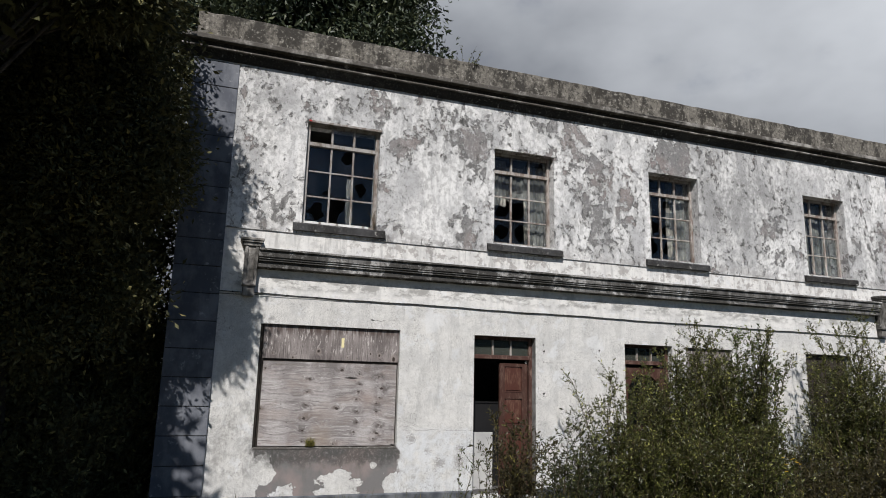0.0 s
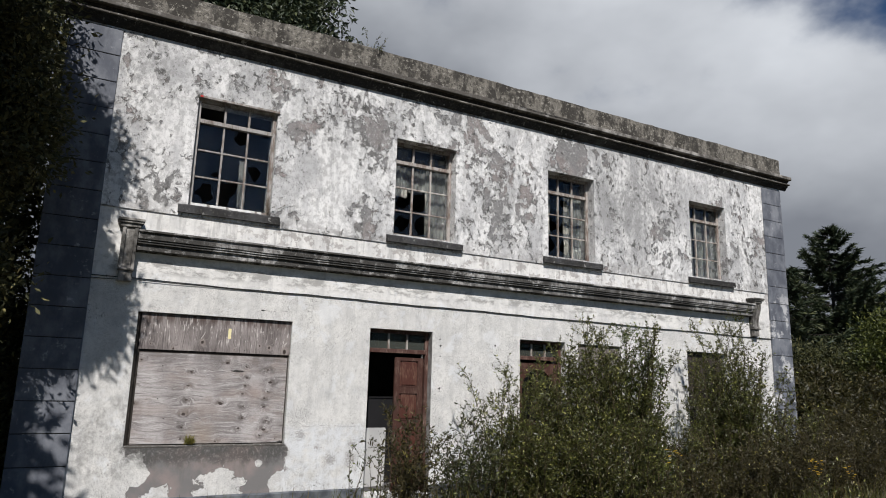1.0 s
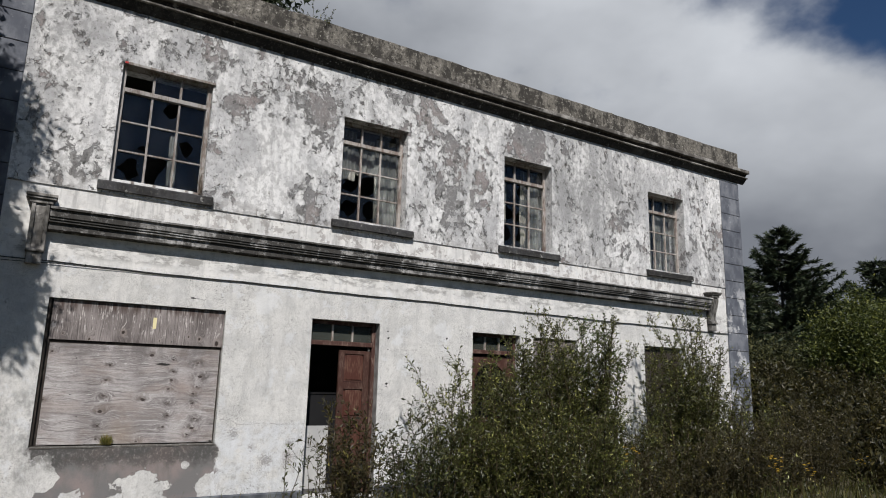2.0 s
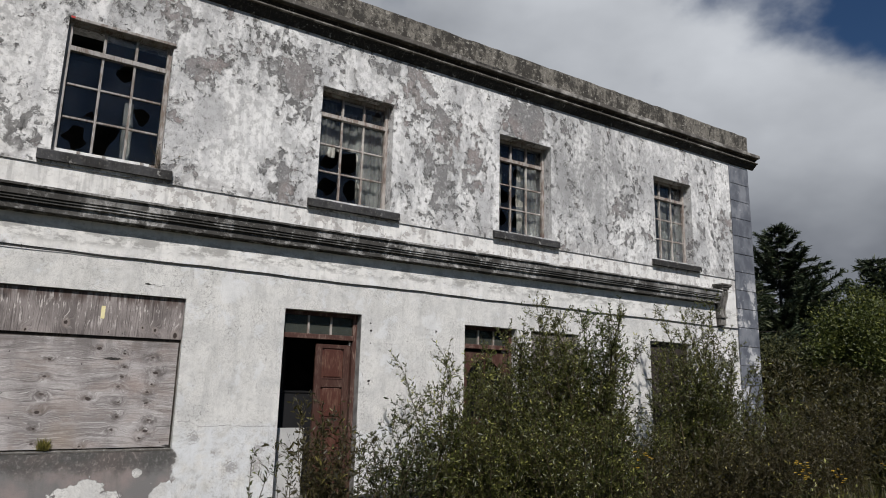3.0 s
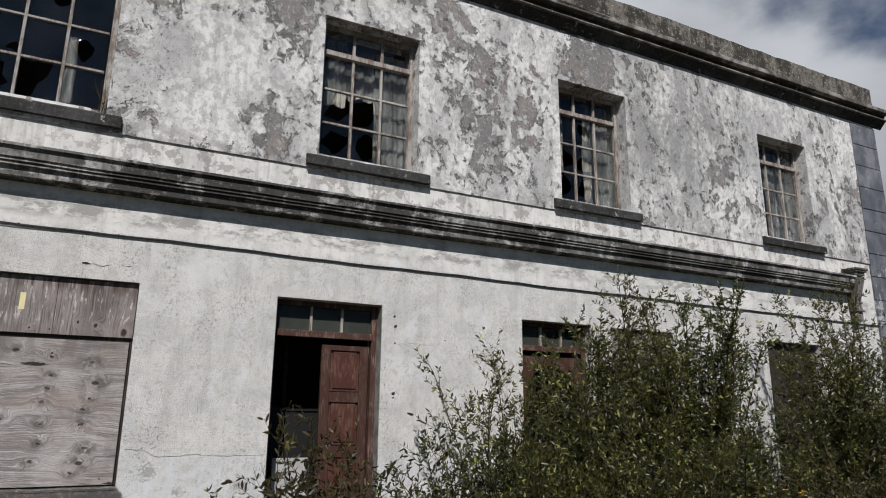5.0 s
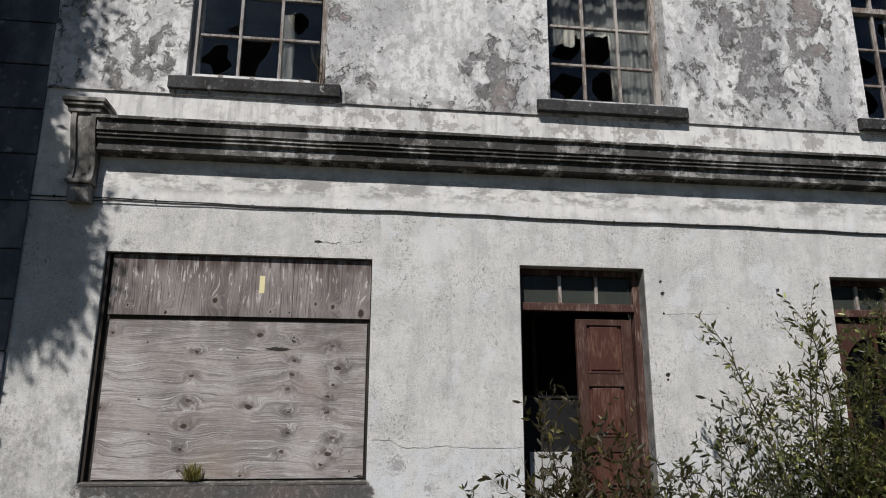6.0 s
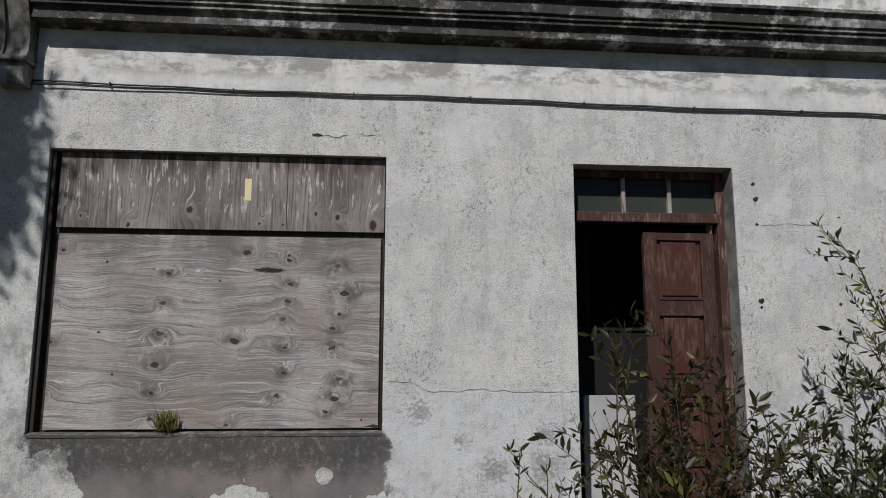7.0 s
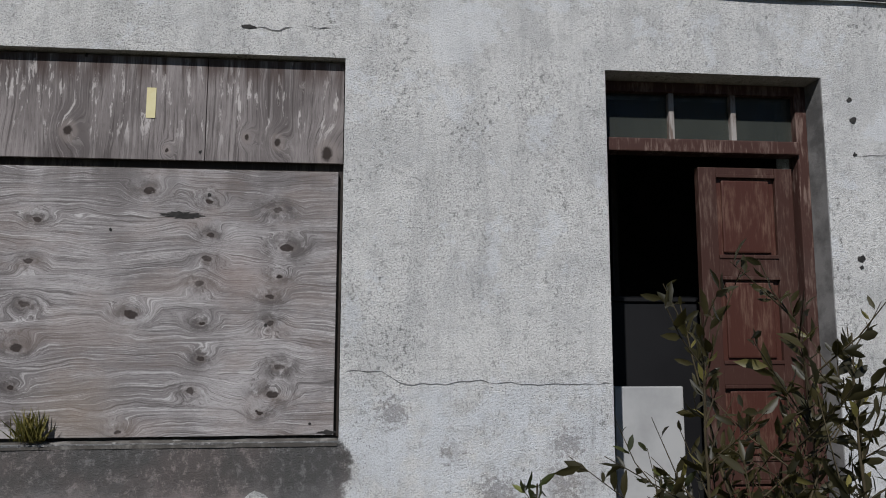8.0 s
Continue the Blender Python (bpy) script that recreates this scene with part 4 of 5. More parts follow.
# ---- the house: front wall ----
XL, XR, YF, YB = -0.49, 14.64, 10.0, 18.0
UP = 3.83
WINDOWS = ((1.27, 2.45), (4.49, 5.65), (7.67, 8.81), (11.49, 12.63))
WZ0, WZ1 = 4.0, 5.67
BOARDED, DOOR, DOOR2, BOARD2, HATCH = (0.79, 2.912, 0.68, 2.445), (4.168, 5.283, -0.1, 2.432), (7.04, 8.06, -0.1, 2.41), (8.36, 9.42, 0.68, 2.40), (11.24, 12.42, 0.3, 2.40)

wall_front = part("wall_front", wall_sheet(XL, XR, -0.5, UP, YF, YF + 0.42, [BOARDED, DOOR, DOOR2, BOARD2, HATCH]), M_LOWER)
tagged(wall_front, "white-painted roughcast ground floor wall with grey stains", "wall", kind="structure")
wall_upper = part("wall_front_upper", wall_sheet(XL, XR, UP + 0.003, 6.62, YF - 0.02, YF + 0.42, [(a, b, WZ0, WZ1) for a, b in WINDOWS]), M_UPPER)
tagged(wall_upper, "upper wall with peeling white paint and bare grey patches", "wall", kind="structure")
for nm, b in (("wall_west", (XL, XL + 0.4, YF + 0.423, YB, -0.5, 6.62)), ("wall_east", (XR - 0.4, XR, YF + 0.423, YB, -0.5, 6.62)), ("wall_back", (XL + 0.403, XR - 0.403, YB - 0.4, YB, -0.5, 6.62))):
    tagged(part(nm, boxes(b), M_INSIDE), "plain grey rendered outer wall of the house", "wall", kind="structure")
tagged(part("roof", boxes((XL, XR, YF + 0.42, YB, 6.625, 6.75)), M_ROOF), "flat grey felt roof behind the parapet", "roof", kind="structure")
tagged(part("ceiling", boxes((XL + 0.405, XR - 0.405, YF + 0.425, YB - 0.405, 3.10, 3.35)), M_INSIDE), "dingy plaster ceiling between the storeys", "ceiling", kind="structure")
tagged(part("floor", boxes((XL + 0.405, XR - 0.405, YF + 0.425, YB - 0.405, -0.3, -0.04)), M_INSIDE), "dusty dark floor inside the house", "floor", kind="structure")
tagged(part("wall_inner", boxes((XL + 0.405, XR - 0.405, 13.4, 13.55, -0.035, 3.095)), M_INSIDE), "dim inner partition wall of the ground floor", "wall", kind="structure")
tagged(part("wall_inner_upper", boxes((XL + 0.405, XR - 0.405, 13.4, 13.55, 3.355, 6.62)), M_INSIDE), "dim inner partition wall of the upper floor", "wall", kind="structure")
tagged(part("trim_plinth", rough_box(0.175, 4.16, YF - 0.03, YF - 0.002, -0.5, 0.02, 0.3, 0.006, 4.0), M_PLINTH), "dark grey painted plinth at the wall foot", "plinth", kind="structure")
tagged(part("trim_plinth_east", rough_box(5.29, 13.94, YF - 0.03, YF - 0.002, -0.5, 0.02, 0.3, 0.006, 8.0), M_PLINTH), "dark grey painted plinth at the wall foot", "plinth", kind="structure")

# mid cornice with moulded steps, and its end brackets
CORNICE = ((0.0, 3.565), (0.10, 3.548), (0.21, 3.525), (0.215, 3.518), (0.215, 3.498), (0.188, 3.492), (0.186, 3.485), (0.186, 3.405), (0.165, 3.400), (0.165, 3.388), (0.172, 3.386), (0.172, 3.374),
           (0.148, 3.370), (0.148, 3.358), (0.157, 3.356), (0.157, 3.343), (0.125, 3.338), (0.122, 3.33), (0.122, 3.270), (0.130, 3.268), (0.130, 3.256), (0.10, 3.25), (0.06, 3.26), (0.02, 3.25), (0.0, 3.24))
tagged(part("trim_cornice", profile_run(CORNICE, 0.67, 13.22, YF - 0.002, 0.25, 0.005), M_CORNICE), "moulded plaster cornice with black weather streaks above the ground floor", "cornice", kind="structure")


def bracket(x):
    """A scrolled console: cap, body with an S-shaped front, foot."""
    ob = thing("cornice_bracket", "weathered scrolled plaster bracket at the cornice's end", "bracket", (x, YF - 0.002, 2.82), "cornice brackets")
    cap = boxes((x - 0.165, x + 0.165, 9.76, 9.997, 3.625, 3.66), (x - 0.15, x + 0.15, 9.775, 9.997, 3.595, 3.624), (x - 0.125, x + 0.125, 9.80, 9.997, 3.545, 3.594), bevel=0.006)
    part("cap", cap, M_BRACKET, ob)
    side = [(0.0, 3.543), (0.185, 3.543), (0.19, 3.50), (0.185, 3.44), (0.165, 3.36), (0.135, 3.28), (0.11, 3.20), (0.10, 3.12), (0.105, 3.05), (0.12, 3.00), (0.0, 3.00)]
    bm = bmesh.new()
    for a, b, k in ((x - 0.095, x - 0.055, 0.0), (x - 0.053, x + 0.053, -0.018), (x + 0.055, x + 0.095, 0.0)):
        l = [bm.verts.new((a, 9.997 - max(0, d + (k if d else 0)), z)) for d, z in side]
        r = [bm.verts.new((b, 9.997 - max(0, d + (k if d else 0)), z)) for d, z in side]
        n = len(side)
        for i in range(n):
            bm.faces.new((l[i], r[i], r[(i + 1) % n], l[(i + 1) % n]))
        bm.faces.new(l[::-1])
        bm.faces.new(r)
    bmesh.ops.recalc_face_normals(bm, faces=bm.faces[:])
    part("scroll", bm, M_BRACKET, ob)
    part("foot", boxes((x - 0.10, x + 0.10, 9.85, 9.997, 2.965, 2.998), (x - 0.085, x + 0.085, 9.885, 9.997, 2.82, 2.963), bevel=0.012), M_BRACKET, ob)
    return ob


bracket(0.565)
bracket(13.34)

# top cornice and parapet
# Coves get a near-black colour that holds algae stain and recess shade.
TOP = (("trim_ledge", "pale weathered ledge slab under the parapet", M_LEDGE, ((0.021, 6.75), (0.07, 6.748), (0.215, 6.725), (0.225, 6.715), (0.225, 6.652), (0.215, 6.642), (0.021, 6.638))),
       ("trim_upper_cove", "hollow moulding under the ledge, black with stain and painted shade", M_STAIN_SHADE, ((0.021, 6.6375), (0.15, 6.6375), (0.125, 6.62), (0.108, 6.60), (0.105, 6.575), (0.12, 6.5625), (0.021, 6.5625))),
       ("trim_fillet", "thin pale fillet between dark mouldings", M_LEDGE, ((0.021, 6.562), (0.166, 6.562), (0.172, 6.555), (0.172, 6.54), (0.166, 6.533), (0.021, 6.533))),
       ("trim_lower_cove", "hollow moulding over the wall, black with stain and painted shade", M_STAIN_SHADE, ((0.021, 6.5325), (0.135, 6.5325), (0.11, 6.50), (0.07, 6.465), (0.045, 6.43), (0.021, 6.42))))
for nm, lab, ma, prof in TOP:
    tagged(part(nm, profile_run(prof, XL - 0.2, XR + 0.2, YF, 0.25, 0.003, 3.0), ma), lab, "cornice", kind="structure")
tagged(part("wall_parapet", rough_box(XL, XR, YF - 0.07, YF + 0.26, 6.70, 7.17, 0.12, 0.016, 1.0), M_PARAPET), "lichen-stained crumbling parapet along the roof edge", "parapet", kind="structure")

# ---- windows ----
def bar(bm, x0, x1, y0, y1, z0, z1):
    box(bm, x0, x1, y0, y1, z0, z1, bevel=0.004)


def broken_pane(x0, x1, z0, z1, y, hole, rng):
    """A thin sheet of glass; hole = (across, up, size) cuts a jagged gap."""
    bm = bmesh.new()
    if hole is None:
        box(bm, x0, x1, y - 0.0015, y + 0.0015, z0, z1)
        return bm
    n = 36
    m = rng.choice((6, 7, 8, 9))
    spin = rng.uniform(0, 6)
    knots = [rng.uniform(0.4, 1.5) for _ in range(m)]
    cx, cz = x0 + (x1 - x0) * hole[0], z0 + (z1 - z0) * hole[1]
    outer, inner = [], []
    for i in range(n):
        a = 2 * math.pi * (i + 0.5) / n
        c, s = math.cos(a), math.sin(a)
        reach = min(((x1 if c > 0 else x0) - cx) / c if abs(c) > 1e-6 else 9, ((z1 if s > 0 else z0) - cz) / s if abs(s) > 1e-6 else 9)
        q = (a + spin) / (2 * math.pi) * m
        step = 2 * math.pi / m
        ra, rb, u = knots[int(q) % m], knots[(int(q) + 1) % m], (q % 1) * step
        k = math.sin(step) / (math.sin(step - u) / ra + math.sin(u) / rb)
        r = min(reach * 0.985, hole[2] * k * rng.uniform(0.97, 1.03))
        outer.append((cx + c * reach, cz + s * reach))
        inner.append((cx + c * r, cz + s * r))
    rows = [[bm.verts.new((p[0], yy, p[1])) for p in ring] for yy in (y - 0.0015, y + 0.0015) for ring in (outer, inner)]
    for i in range(n):
        j = (i + 1) % n
        for a, b in ((0, 1), (1, 3), (3, 2), (2, 0)):
            bm.faces.new((rows[a][i], rows[a][j], rows[b][j], rows[b][i]))
    bmesh.ops.recalc_face_normals(bm, faces=bm.faces[:])
    return bm


def sash_window(number, x0, x1, label, frame_mat, back, holes, missing, seed):
    rng = random.Random(seed)
    y0, y1 = YF + back, YF + back + 0.065
    ob = thing(f"window_{number}", label, "window", ((x0 + x1) / 2, YF + 0.1, WZ0), kind="structure")
    f = 0.055
    z_tr = WZ0 + 0.785 * (WZ1 - WZ0)
    bm = bmesh.new()
    bar(bm, x0 + 0.002, x0 + f, y0, y1, WZ0 + 0.002, WZ1 - 0.002)
    bar(bm, x1 - f, x1 - 0.002, y0, y1, WZ0 + 0.002, WZ1 - 0.002)
    bar(bm, x0 + f, x1 - f, y0, y1, WZ1 - f, WZ1 - 0.002)
    bar(bm, x0 + f, x1 - f, y0 - 0.012, y1, WZ0 + 0.002, WZ0 + 0.05)
    part("window_frame", bm, frame_mat, ob)
    bm = bmesh.new()
    bar(bm, x0 + f, x1 - f, y0 - 0.015, y1, z_tr - 0.03, z_tr + 0.03)
    part("transom_bar", bm, frame_mat, ob)
    ix0, ix1 = x0 + f, x1 - f
    w = (ix1 - ix0) / 3
    for c in (1, 2):
        bm = bmesh.new()
        bar(bm, ix0 + c * w - 0.014, ix0 + c * w + 0.014, y0 + 0.012, y1 - 0.012, WZ0 + 0.05, z_tr - 0.03)
        part("glazing_bar", bm, frame_mat, ob)
        bm = bmesh.new()
        bar(bm, ix0 + c * w - 0.016, ix0 + c * w + 0.016, y0 + 0.008, y1 - 0.012, z_tr + 0.03, WZ1 - f)
        part("glazing_bar", bm, frame_mat, ob)
    h = (z_tr - 0.03 - WZ0 - 0.05) / 3
    for r in (1, 2):
        z = WZ0 + 0.05 + r * h
        for c in range(3):
            bm = bmesh.new()
            bar(bm, ix0 + c * w + 0.014, ix0 + (c + 1) * w - 0.014, y0 + 0.014, y1 - 0.012, z - 0.012, z + 0.012)
            part("glazing_bar", bm, frame_mat, ob)
    for r in range(4):
        za, zb = (WZ0 + 0.05 + r * h, WZ0 + 0.05 + (r + 1) * h) if r < 3 else (z_tr + 0.03, WZ1 - f)
        for c in range(3):
            if (r, c) in missing:
                continue
            bm = broken_pane(ix0 + c * w + 0.006, ix0 + (c + 1) * w - 0.006, za + 0.004, zb - 0.004, (y0 + y1) / 2 + 0.004, holes.get((r, c)), rng)
            g = part("pane", bm, M_GLASS, ob)
            g.visible_shadow = False
    jut, slope = (0.065, 0.0) if number == 1 else (0.088, 0.03)
    bm = rough_box(x0 - 0.13, x1 + 0.135, YF - jut, YF + back, WZ0 - (0.125 if number == 1 else 0.145), WZ0 - 0.002, 0.12, 0.006, seed)
    for q in bm.verts:
        if q.co.z > WZ0 - 0.05 and q.co.y < YF - 0.03:
            q.co.z -= slope
    part("window_sill", bm, M_SILL, ob, "dark stained projecting sill")
    return ob


w1 = sash_window(1, *WINDOWS[0], "broken twelve-pane window with flaking white timber frame", M_FRAME, 0.05,
                 {(0, 0): (0.5, 0.42, 0.13), (1, 2): (0.45, 0.45, 0.15), (2, 1): (0.7, 0.8, 0.11), (1, 0): (0.85, 0.2, 0.07), (0, 1): (0.35, 0.55, 0.17)}, {(3, 0)}, 11)
sash_window(2, *WINDOWS[1], "broken twelve-pane window with bare weathered timber frame", M_FRAMEWARM, 0.15,
            {(1, 0): (0.6, 0.5, 0.17), (1, 1): (0.45, 0.5, 0.17), (0, 0): (0.5, 0.45, 0.14), (0, 1): (0.5, 0.5, 0.15), (3, 2): (0.6, 0.55, 0.09)}, set(), 12)
sash_window(3, *WINDOWS[2], "broken twelve-pane window with dirty curtains behind", M_FRAMEWARM, 0.17,
            {(0, 1): (0.45, 0.5, 0.17), (1, 0): (0.45, 0.6, 0.15), (1, 1): (0.4, 0.4, 0.14), (2, 1): (0.6, 0.5, 0.12), (0, 0): (0.3, 0.6, 0.13)}, set(), 13)
sash_window(4, *WINDOWS[3], "tall twelve-pane window with net curtains behind", M_FRAMEWARM, 0.17, {(0, 0): (0.4, 0.7, 0.09)}, set(), 14)
part("head_batten", boxes((1.28, 2.47, 9.955, 10.05, 5.64, 5.675), bevel=0.004), M_FRAME, w1, "pale timber batten over the window head")
part("bottom_batten", boxes((1.31, 2.32, 10.02, 10.036, 4.015, 4.052), bevel=0.004), M_WHITE, w1, "white batten along the bottom rail")
part("end_cap", boxes((1.282, 1.325, 9.945, 9.953, 5.645, 5.672), bevel=0.003), M_RED, w1, "small red cap")
for x in (1.55, 1.82, 2.24):
    part("catch", boxes((x - 0.02, x + 0.02, 10.008, 10.019, 4.018, 4.05), bevel=0.003), M_FRAME, w1)


def curtain(x0, x1, z0, z1, y, seed):
    """A hanging cloth with folds."""
    rng = random.Random(seed)
    ph = rng.uniform(0, 6)
    nx, nz = 48, 14
    verts, faces = [], []
    for j in range(nz + 1):
        for i in range(nx + 1):
            u, v = i / nx, j / nz
            x = x0 + (x1 - x0) * u
            fold = 0.012 * math.sin(x * 38 + ph + 2 * noise.noise(Vector((x * 5, v * 2, seed)))) + 0.008 * math.sin(x * 91 + v * 2 + ph)
            hem = 0.07 * noise.noise(Vector((x * 6, seed, 0))) if j == 0 else 0
            verts.append((x + 0.03 * noise.noise(Vector((x * 3, v * 3, seed))), y + fold * (1.2 - 0.5 * v), z0 + (z1 - z0) * v + hem))
    for j in range(nz):
        for i in range(nx):
            a = j * (nx + 1) + i
            faces.append((a, a + 1, a + nx + 2, a + nx + 1))
    ob = raw("curtain", verts, faces, M_CLOTH, smooth=True)
    return tagged(ob, "limp dirty off-white curtain hanging behind broken panes", "curtain", "upstairs curtains")


curtain(2.01, 2.12, 4.0, 4.9, 10.36, 1)
curtain(5.22, 5.62, 4.02, 5.55, 10.32, 2)
curtain(4.56, 4.86, 4.75, 5.6, 10.33, 3)
curtain(4.86, 5.22, 4.9, 5.5, 10.36, 8)
curtain(8.30, 8.76, 3.95, 5.6, 10.32, 4)
curtain(7.74, 7.98, 4.5, 5.6, 10.34, 5)
curtain(11.55, 11.95, 3.95, 5.6, 10.33, 6)
curtain(12.0, 12.55, 3.95, 5.6, 10.34, 7)

# ---- boarded shop window ----
board = thing("boarded_window", "weathered plywood sheets boarding up the shop window", "boarding", (1.87, 10.06, 0.68), kind="structure")
part("main_sheet", boxes((0.865, 2.885, 10.05, 10.068, 0.70, 1.905), bevel=0.002), M_PLY, board)
part("upper_sheet", boxes((0.845, 2.27, 10.045, 10.063, 1.945, 2.436), bevel=0.002), M_PLYUP, board)
part("upper_sheet", boxes((2.273, 2.905, 10.045, 10.063, 1.945, 2.436), bevel=0.002), M_PLYUP, board)
part("batten", boxes((0.795, 2.905, 10.075, 10.11, 0.685, 2.440)), M_DARKWOOD, board, "dark timber backing")
part("side_post", boxes((0.793, 0.822, 10.03, 10.073, 0.685, 2.440), bevel=0.003), M_DARKWOOD, board)
part("tape", boxes((2.00, 2.042, 10.0425, 10.0445, 2.14, 2.285)), M_TAPE, board, "pale yellow strip of tape")
part("ledge", rough_box(0.80, 2.905, YF - 0.005, YF + 0.048, 0.660, 0.687, 0.05, 0.005, 6.0), M_LEDGE, board, "pale crumbling mortar ledge")


def ragged(cx, cz, rx, rz, y, n, seed, thick=0.004):
    """A small flat patch with an uneven rim."""
    r = random.Random(seed)
    bm = bmesh.new()
    front, backr = [], []
    for i in range(n):
        a = 2 * math.pi * i / n
        k = r.uniform(0.55, 1.15)
        front.append(bm.verts.new((cx + math.cos(a) * rx * k, y, cz + math.sin(a) * rz * k)))
    for v in front:
        backr.append(bm.verts.new((v.co.x, y + thick, v.co.z)))
    bm.faces.new(front)
    bm.faces.new(backr[::-1])
    for i in range(n):
        bm.faces.new((front[i], backr[i], backr[(i + 1) % n], front[(i + 1) % n]))
    bmesh.ops.recalc_face_normals(bm, faces=bm.faces[:])
    return bm


part("torn_veneer", ragged(2.18, 1.69, 0.10, 0.017, 10.0485, 37, 3, 0.001), M_BLACK, board, "dark torn veneer")
part("split_corner", ragged(2.86, 0.712, 0.05, 0.012, 10.0485, 11, 9, 0.001), M_BLACK, board)
for i in range(9):
    x, z = (1.17, 1.72, 1.15, 1.25, 1.87, 2.30, 2.57, 2.78, 2.25)[i], (1.73, 2.43, 1.29, 1.03, 1.62, 1.785, 1.19, 0.75, 1.985)[i]
    part("nail_head", ragged(x, z, 0.009, 0.009, 10.042 if z > 1.94 else 10.0475, 8, i, 0.002), M_BLACK, board)

# second boarded window and the dark hatch, behind the shrubs
b2 = thing("boarded_window", "small window boarded with grey weathered plywood", "boarding", (8.9, 10.06, 0.68), kind="structure")
part("main_sheet", boxes((8.37, 9.41, 10.05, 10.068, 0.69, 2.36), bevel=0.002), M_PLYUP, b2)
hatch = thing("boarded_window", "opening closed with dark timber boards", "boarding", (11.83, 10.1, 0.3), kind="structure")
for i in range(5):
    part("board", boxes((11.255 + i * 0.231, 11.255 + i * 0.231 + 0.226, 10.10, 10.125, 0.305, 2.36), bevel=0.003), M_DARKWOOD, hatch)

# ---- doors ----
def panelled_leaf(x0, x1, y, z0, z1, parent, panels, name="door_leaf"):
    """Stiles, rails and raised panels."""
    bm = bmesh.new()
    s = 0.095
    box(bm, x0, x0 + s, y, y + 0.045, z0, z1, bevel=0.004)
    box(bm, x1 - s, x1, y, y + 0.045, z0, z1, bevel=0.004)
    zs = [z0] + [z for p in panels for z in p] + [z1]
    for a, b in zip(zs[0::2], zs[1::2]):
        box(bm, x0 + s, x1 - s, y + 0.002, y + 0.043, a, b, bevel=0.003)
    leaf = part(name, bm, M_DOOR, parent)
    for a, b in panels:
        bm = bmesh.new()
        box(bm, x0 + s + 0.001, x1 - s - 0.001, y + 0.020, y + 0.032, a + 0.001, b - 0.001)
        box(bm, x0 + s + 0.03, x1 - s - 0.03, y + 0.008, y + 0.0195, a + 0.03, b - 0.03, bevel=0.008)
        part("panel", bm, M_DOORPANEL, leaf, "redder varnished panel")
        part("panel_bead", boxes((x0 + s, x1 - s, y - 0.004, y + 0.012, b - 0.018, b), (x0 + s, x1 - s, y - 0.004, y + 0.012, a, a + 0.018), bevel=0.003), M_DOOR, leaf)
    return leaf


def glazed_leaf(x0, x1, y, z0, z1, parent):
    """A door leaf with two panels below and an arched light above."""
    cx, s = (x0 + x1) / 2, 0.10
    leaf = panelled_leaf(x0, x1, y, z0, 1.0, parent, ((0.12, 0.85),))
    part("door_stile", boxes((x0, x0 + s, y, y + 0.045, 1.003, z1), (x1 - s, x1, y, y + 0.045, 1.003, z1), bevel=0.004), M_DOOR, leaf)
    r, spring = (x1 - x0) / 2 - s, 1.55
    bm = bmesh.new()
    n = 16
    rows = []
    for yy in (y + 0.002, y + 0.043):
        arc = [bm.verts.new((cx - r * math.cos(math.pi * i / n), yy, spring + r * math.sin(math.pi * i / n))) for i in range(n + 1)]
        top = [bm.verts.new((cx - r * math.cos(math.pi * i / n), yy, z1)) for i in range(n + 1)]
        rows.append((arc, top))
    for i in range(n):
        for a, t in rows:
            bm.faces.new((a[i], a[i + 1], t[i + 1], t[i]))
        bm.faces.new((rows[0][0][i], rows[1][0][i], rows[1][0][i + 1], rows[0][0][i + 1]))
    bmesh.ops.recalc_face_normals(bm, faces=bm.faces[:])
    part("arched_head", bm, M_DOOR, leaf)
    part("glazing_bar", boxes((cx - 0.014, cx + 0.014, y + 0.008, y + 0.036, 1.003, spring + r - 0.004), bevel=0.003), M_DOOR, leaf)
    g = part("pane", boxes((x0 + s, x1 - s, y + 0.046, y + 0.049, 1.003, z1 - 0.004)), M_GLASS, leaf)
    g.visible_shadow = False
    return leaf


def door_set(number, x0, x1, z1, label, seed):
    ob = thing(f"door_{number}", label, "door", ((x0 + x1) / 2, YF + 0.15, -0.1), kind="structure")
    y0, y1 = YF + 0.13, YF + 0.21
    part("door_frame", boxes((x0 + 0.002, x0 + 0.042, y0, y1, -0.1, z1 - 0.002), bevel=0.005), M_DOORFRAME, ob)
    part("door_frame", boxes((x1 - 0.062, x1 - 0.002, y0, y1, -0.1, z1 - 0.002), bevel=0.005), M_DOORFRAME, ob)
    part("door_frame", boxes((x0 + 0.042, x1 - 0.062, y0, y1, z1 - 0.055, z1 - 0.002), bevel=0.005), M_DOORFRAME, ob)
    part("transom_bar", boxes((x0 + 0.042, x1 - 0.062, y0 - 0.02, y1, 2.062, 2.13), bevel=0.006), M_DOORFRAME, ob)
    w = (x1 - x0 - 0.124) / 3
    for c in (1, 2):
        part("glazing_bar", boxes((x0 + 0.062 + c * w - 0.014, x0 + 0.062 + c * w + 0.014, y0 + 0.01, y1 - 0.02, 2.13, z1 - 0.055), bevel=0.004), M_FRAMEWARM, ob)
    for c in range(3):
        g = part("pane", boxes((x0 + (0.064 if c else 0.044) + c * w, x0 + 0.060 + (c + 1) * w, y0 + 0.038, y0 + 0.041, 2.131, z1 - 0.056)), M_DOORGLASS, ob)
        g.visible_shadow = False
    return ob


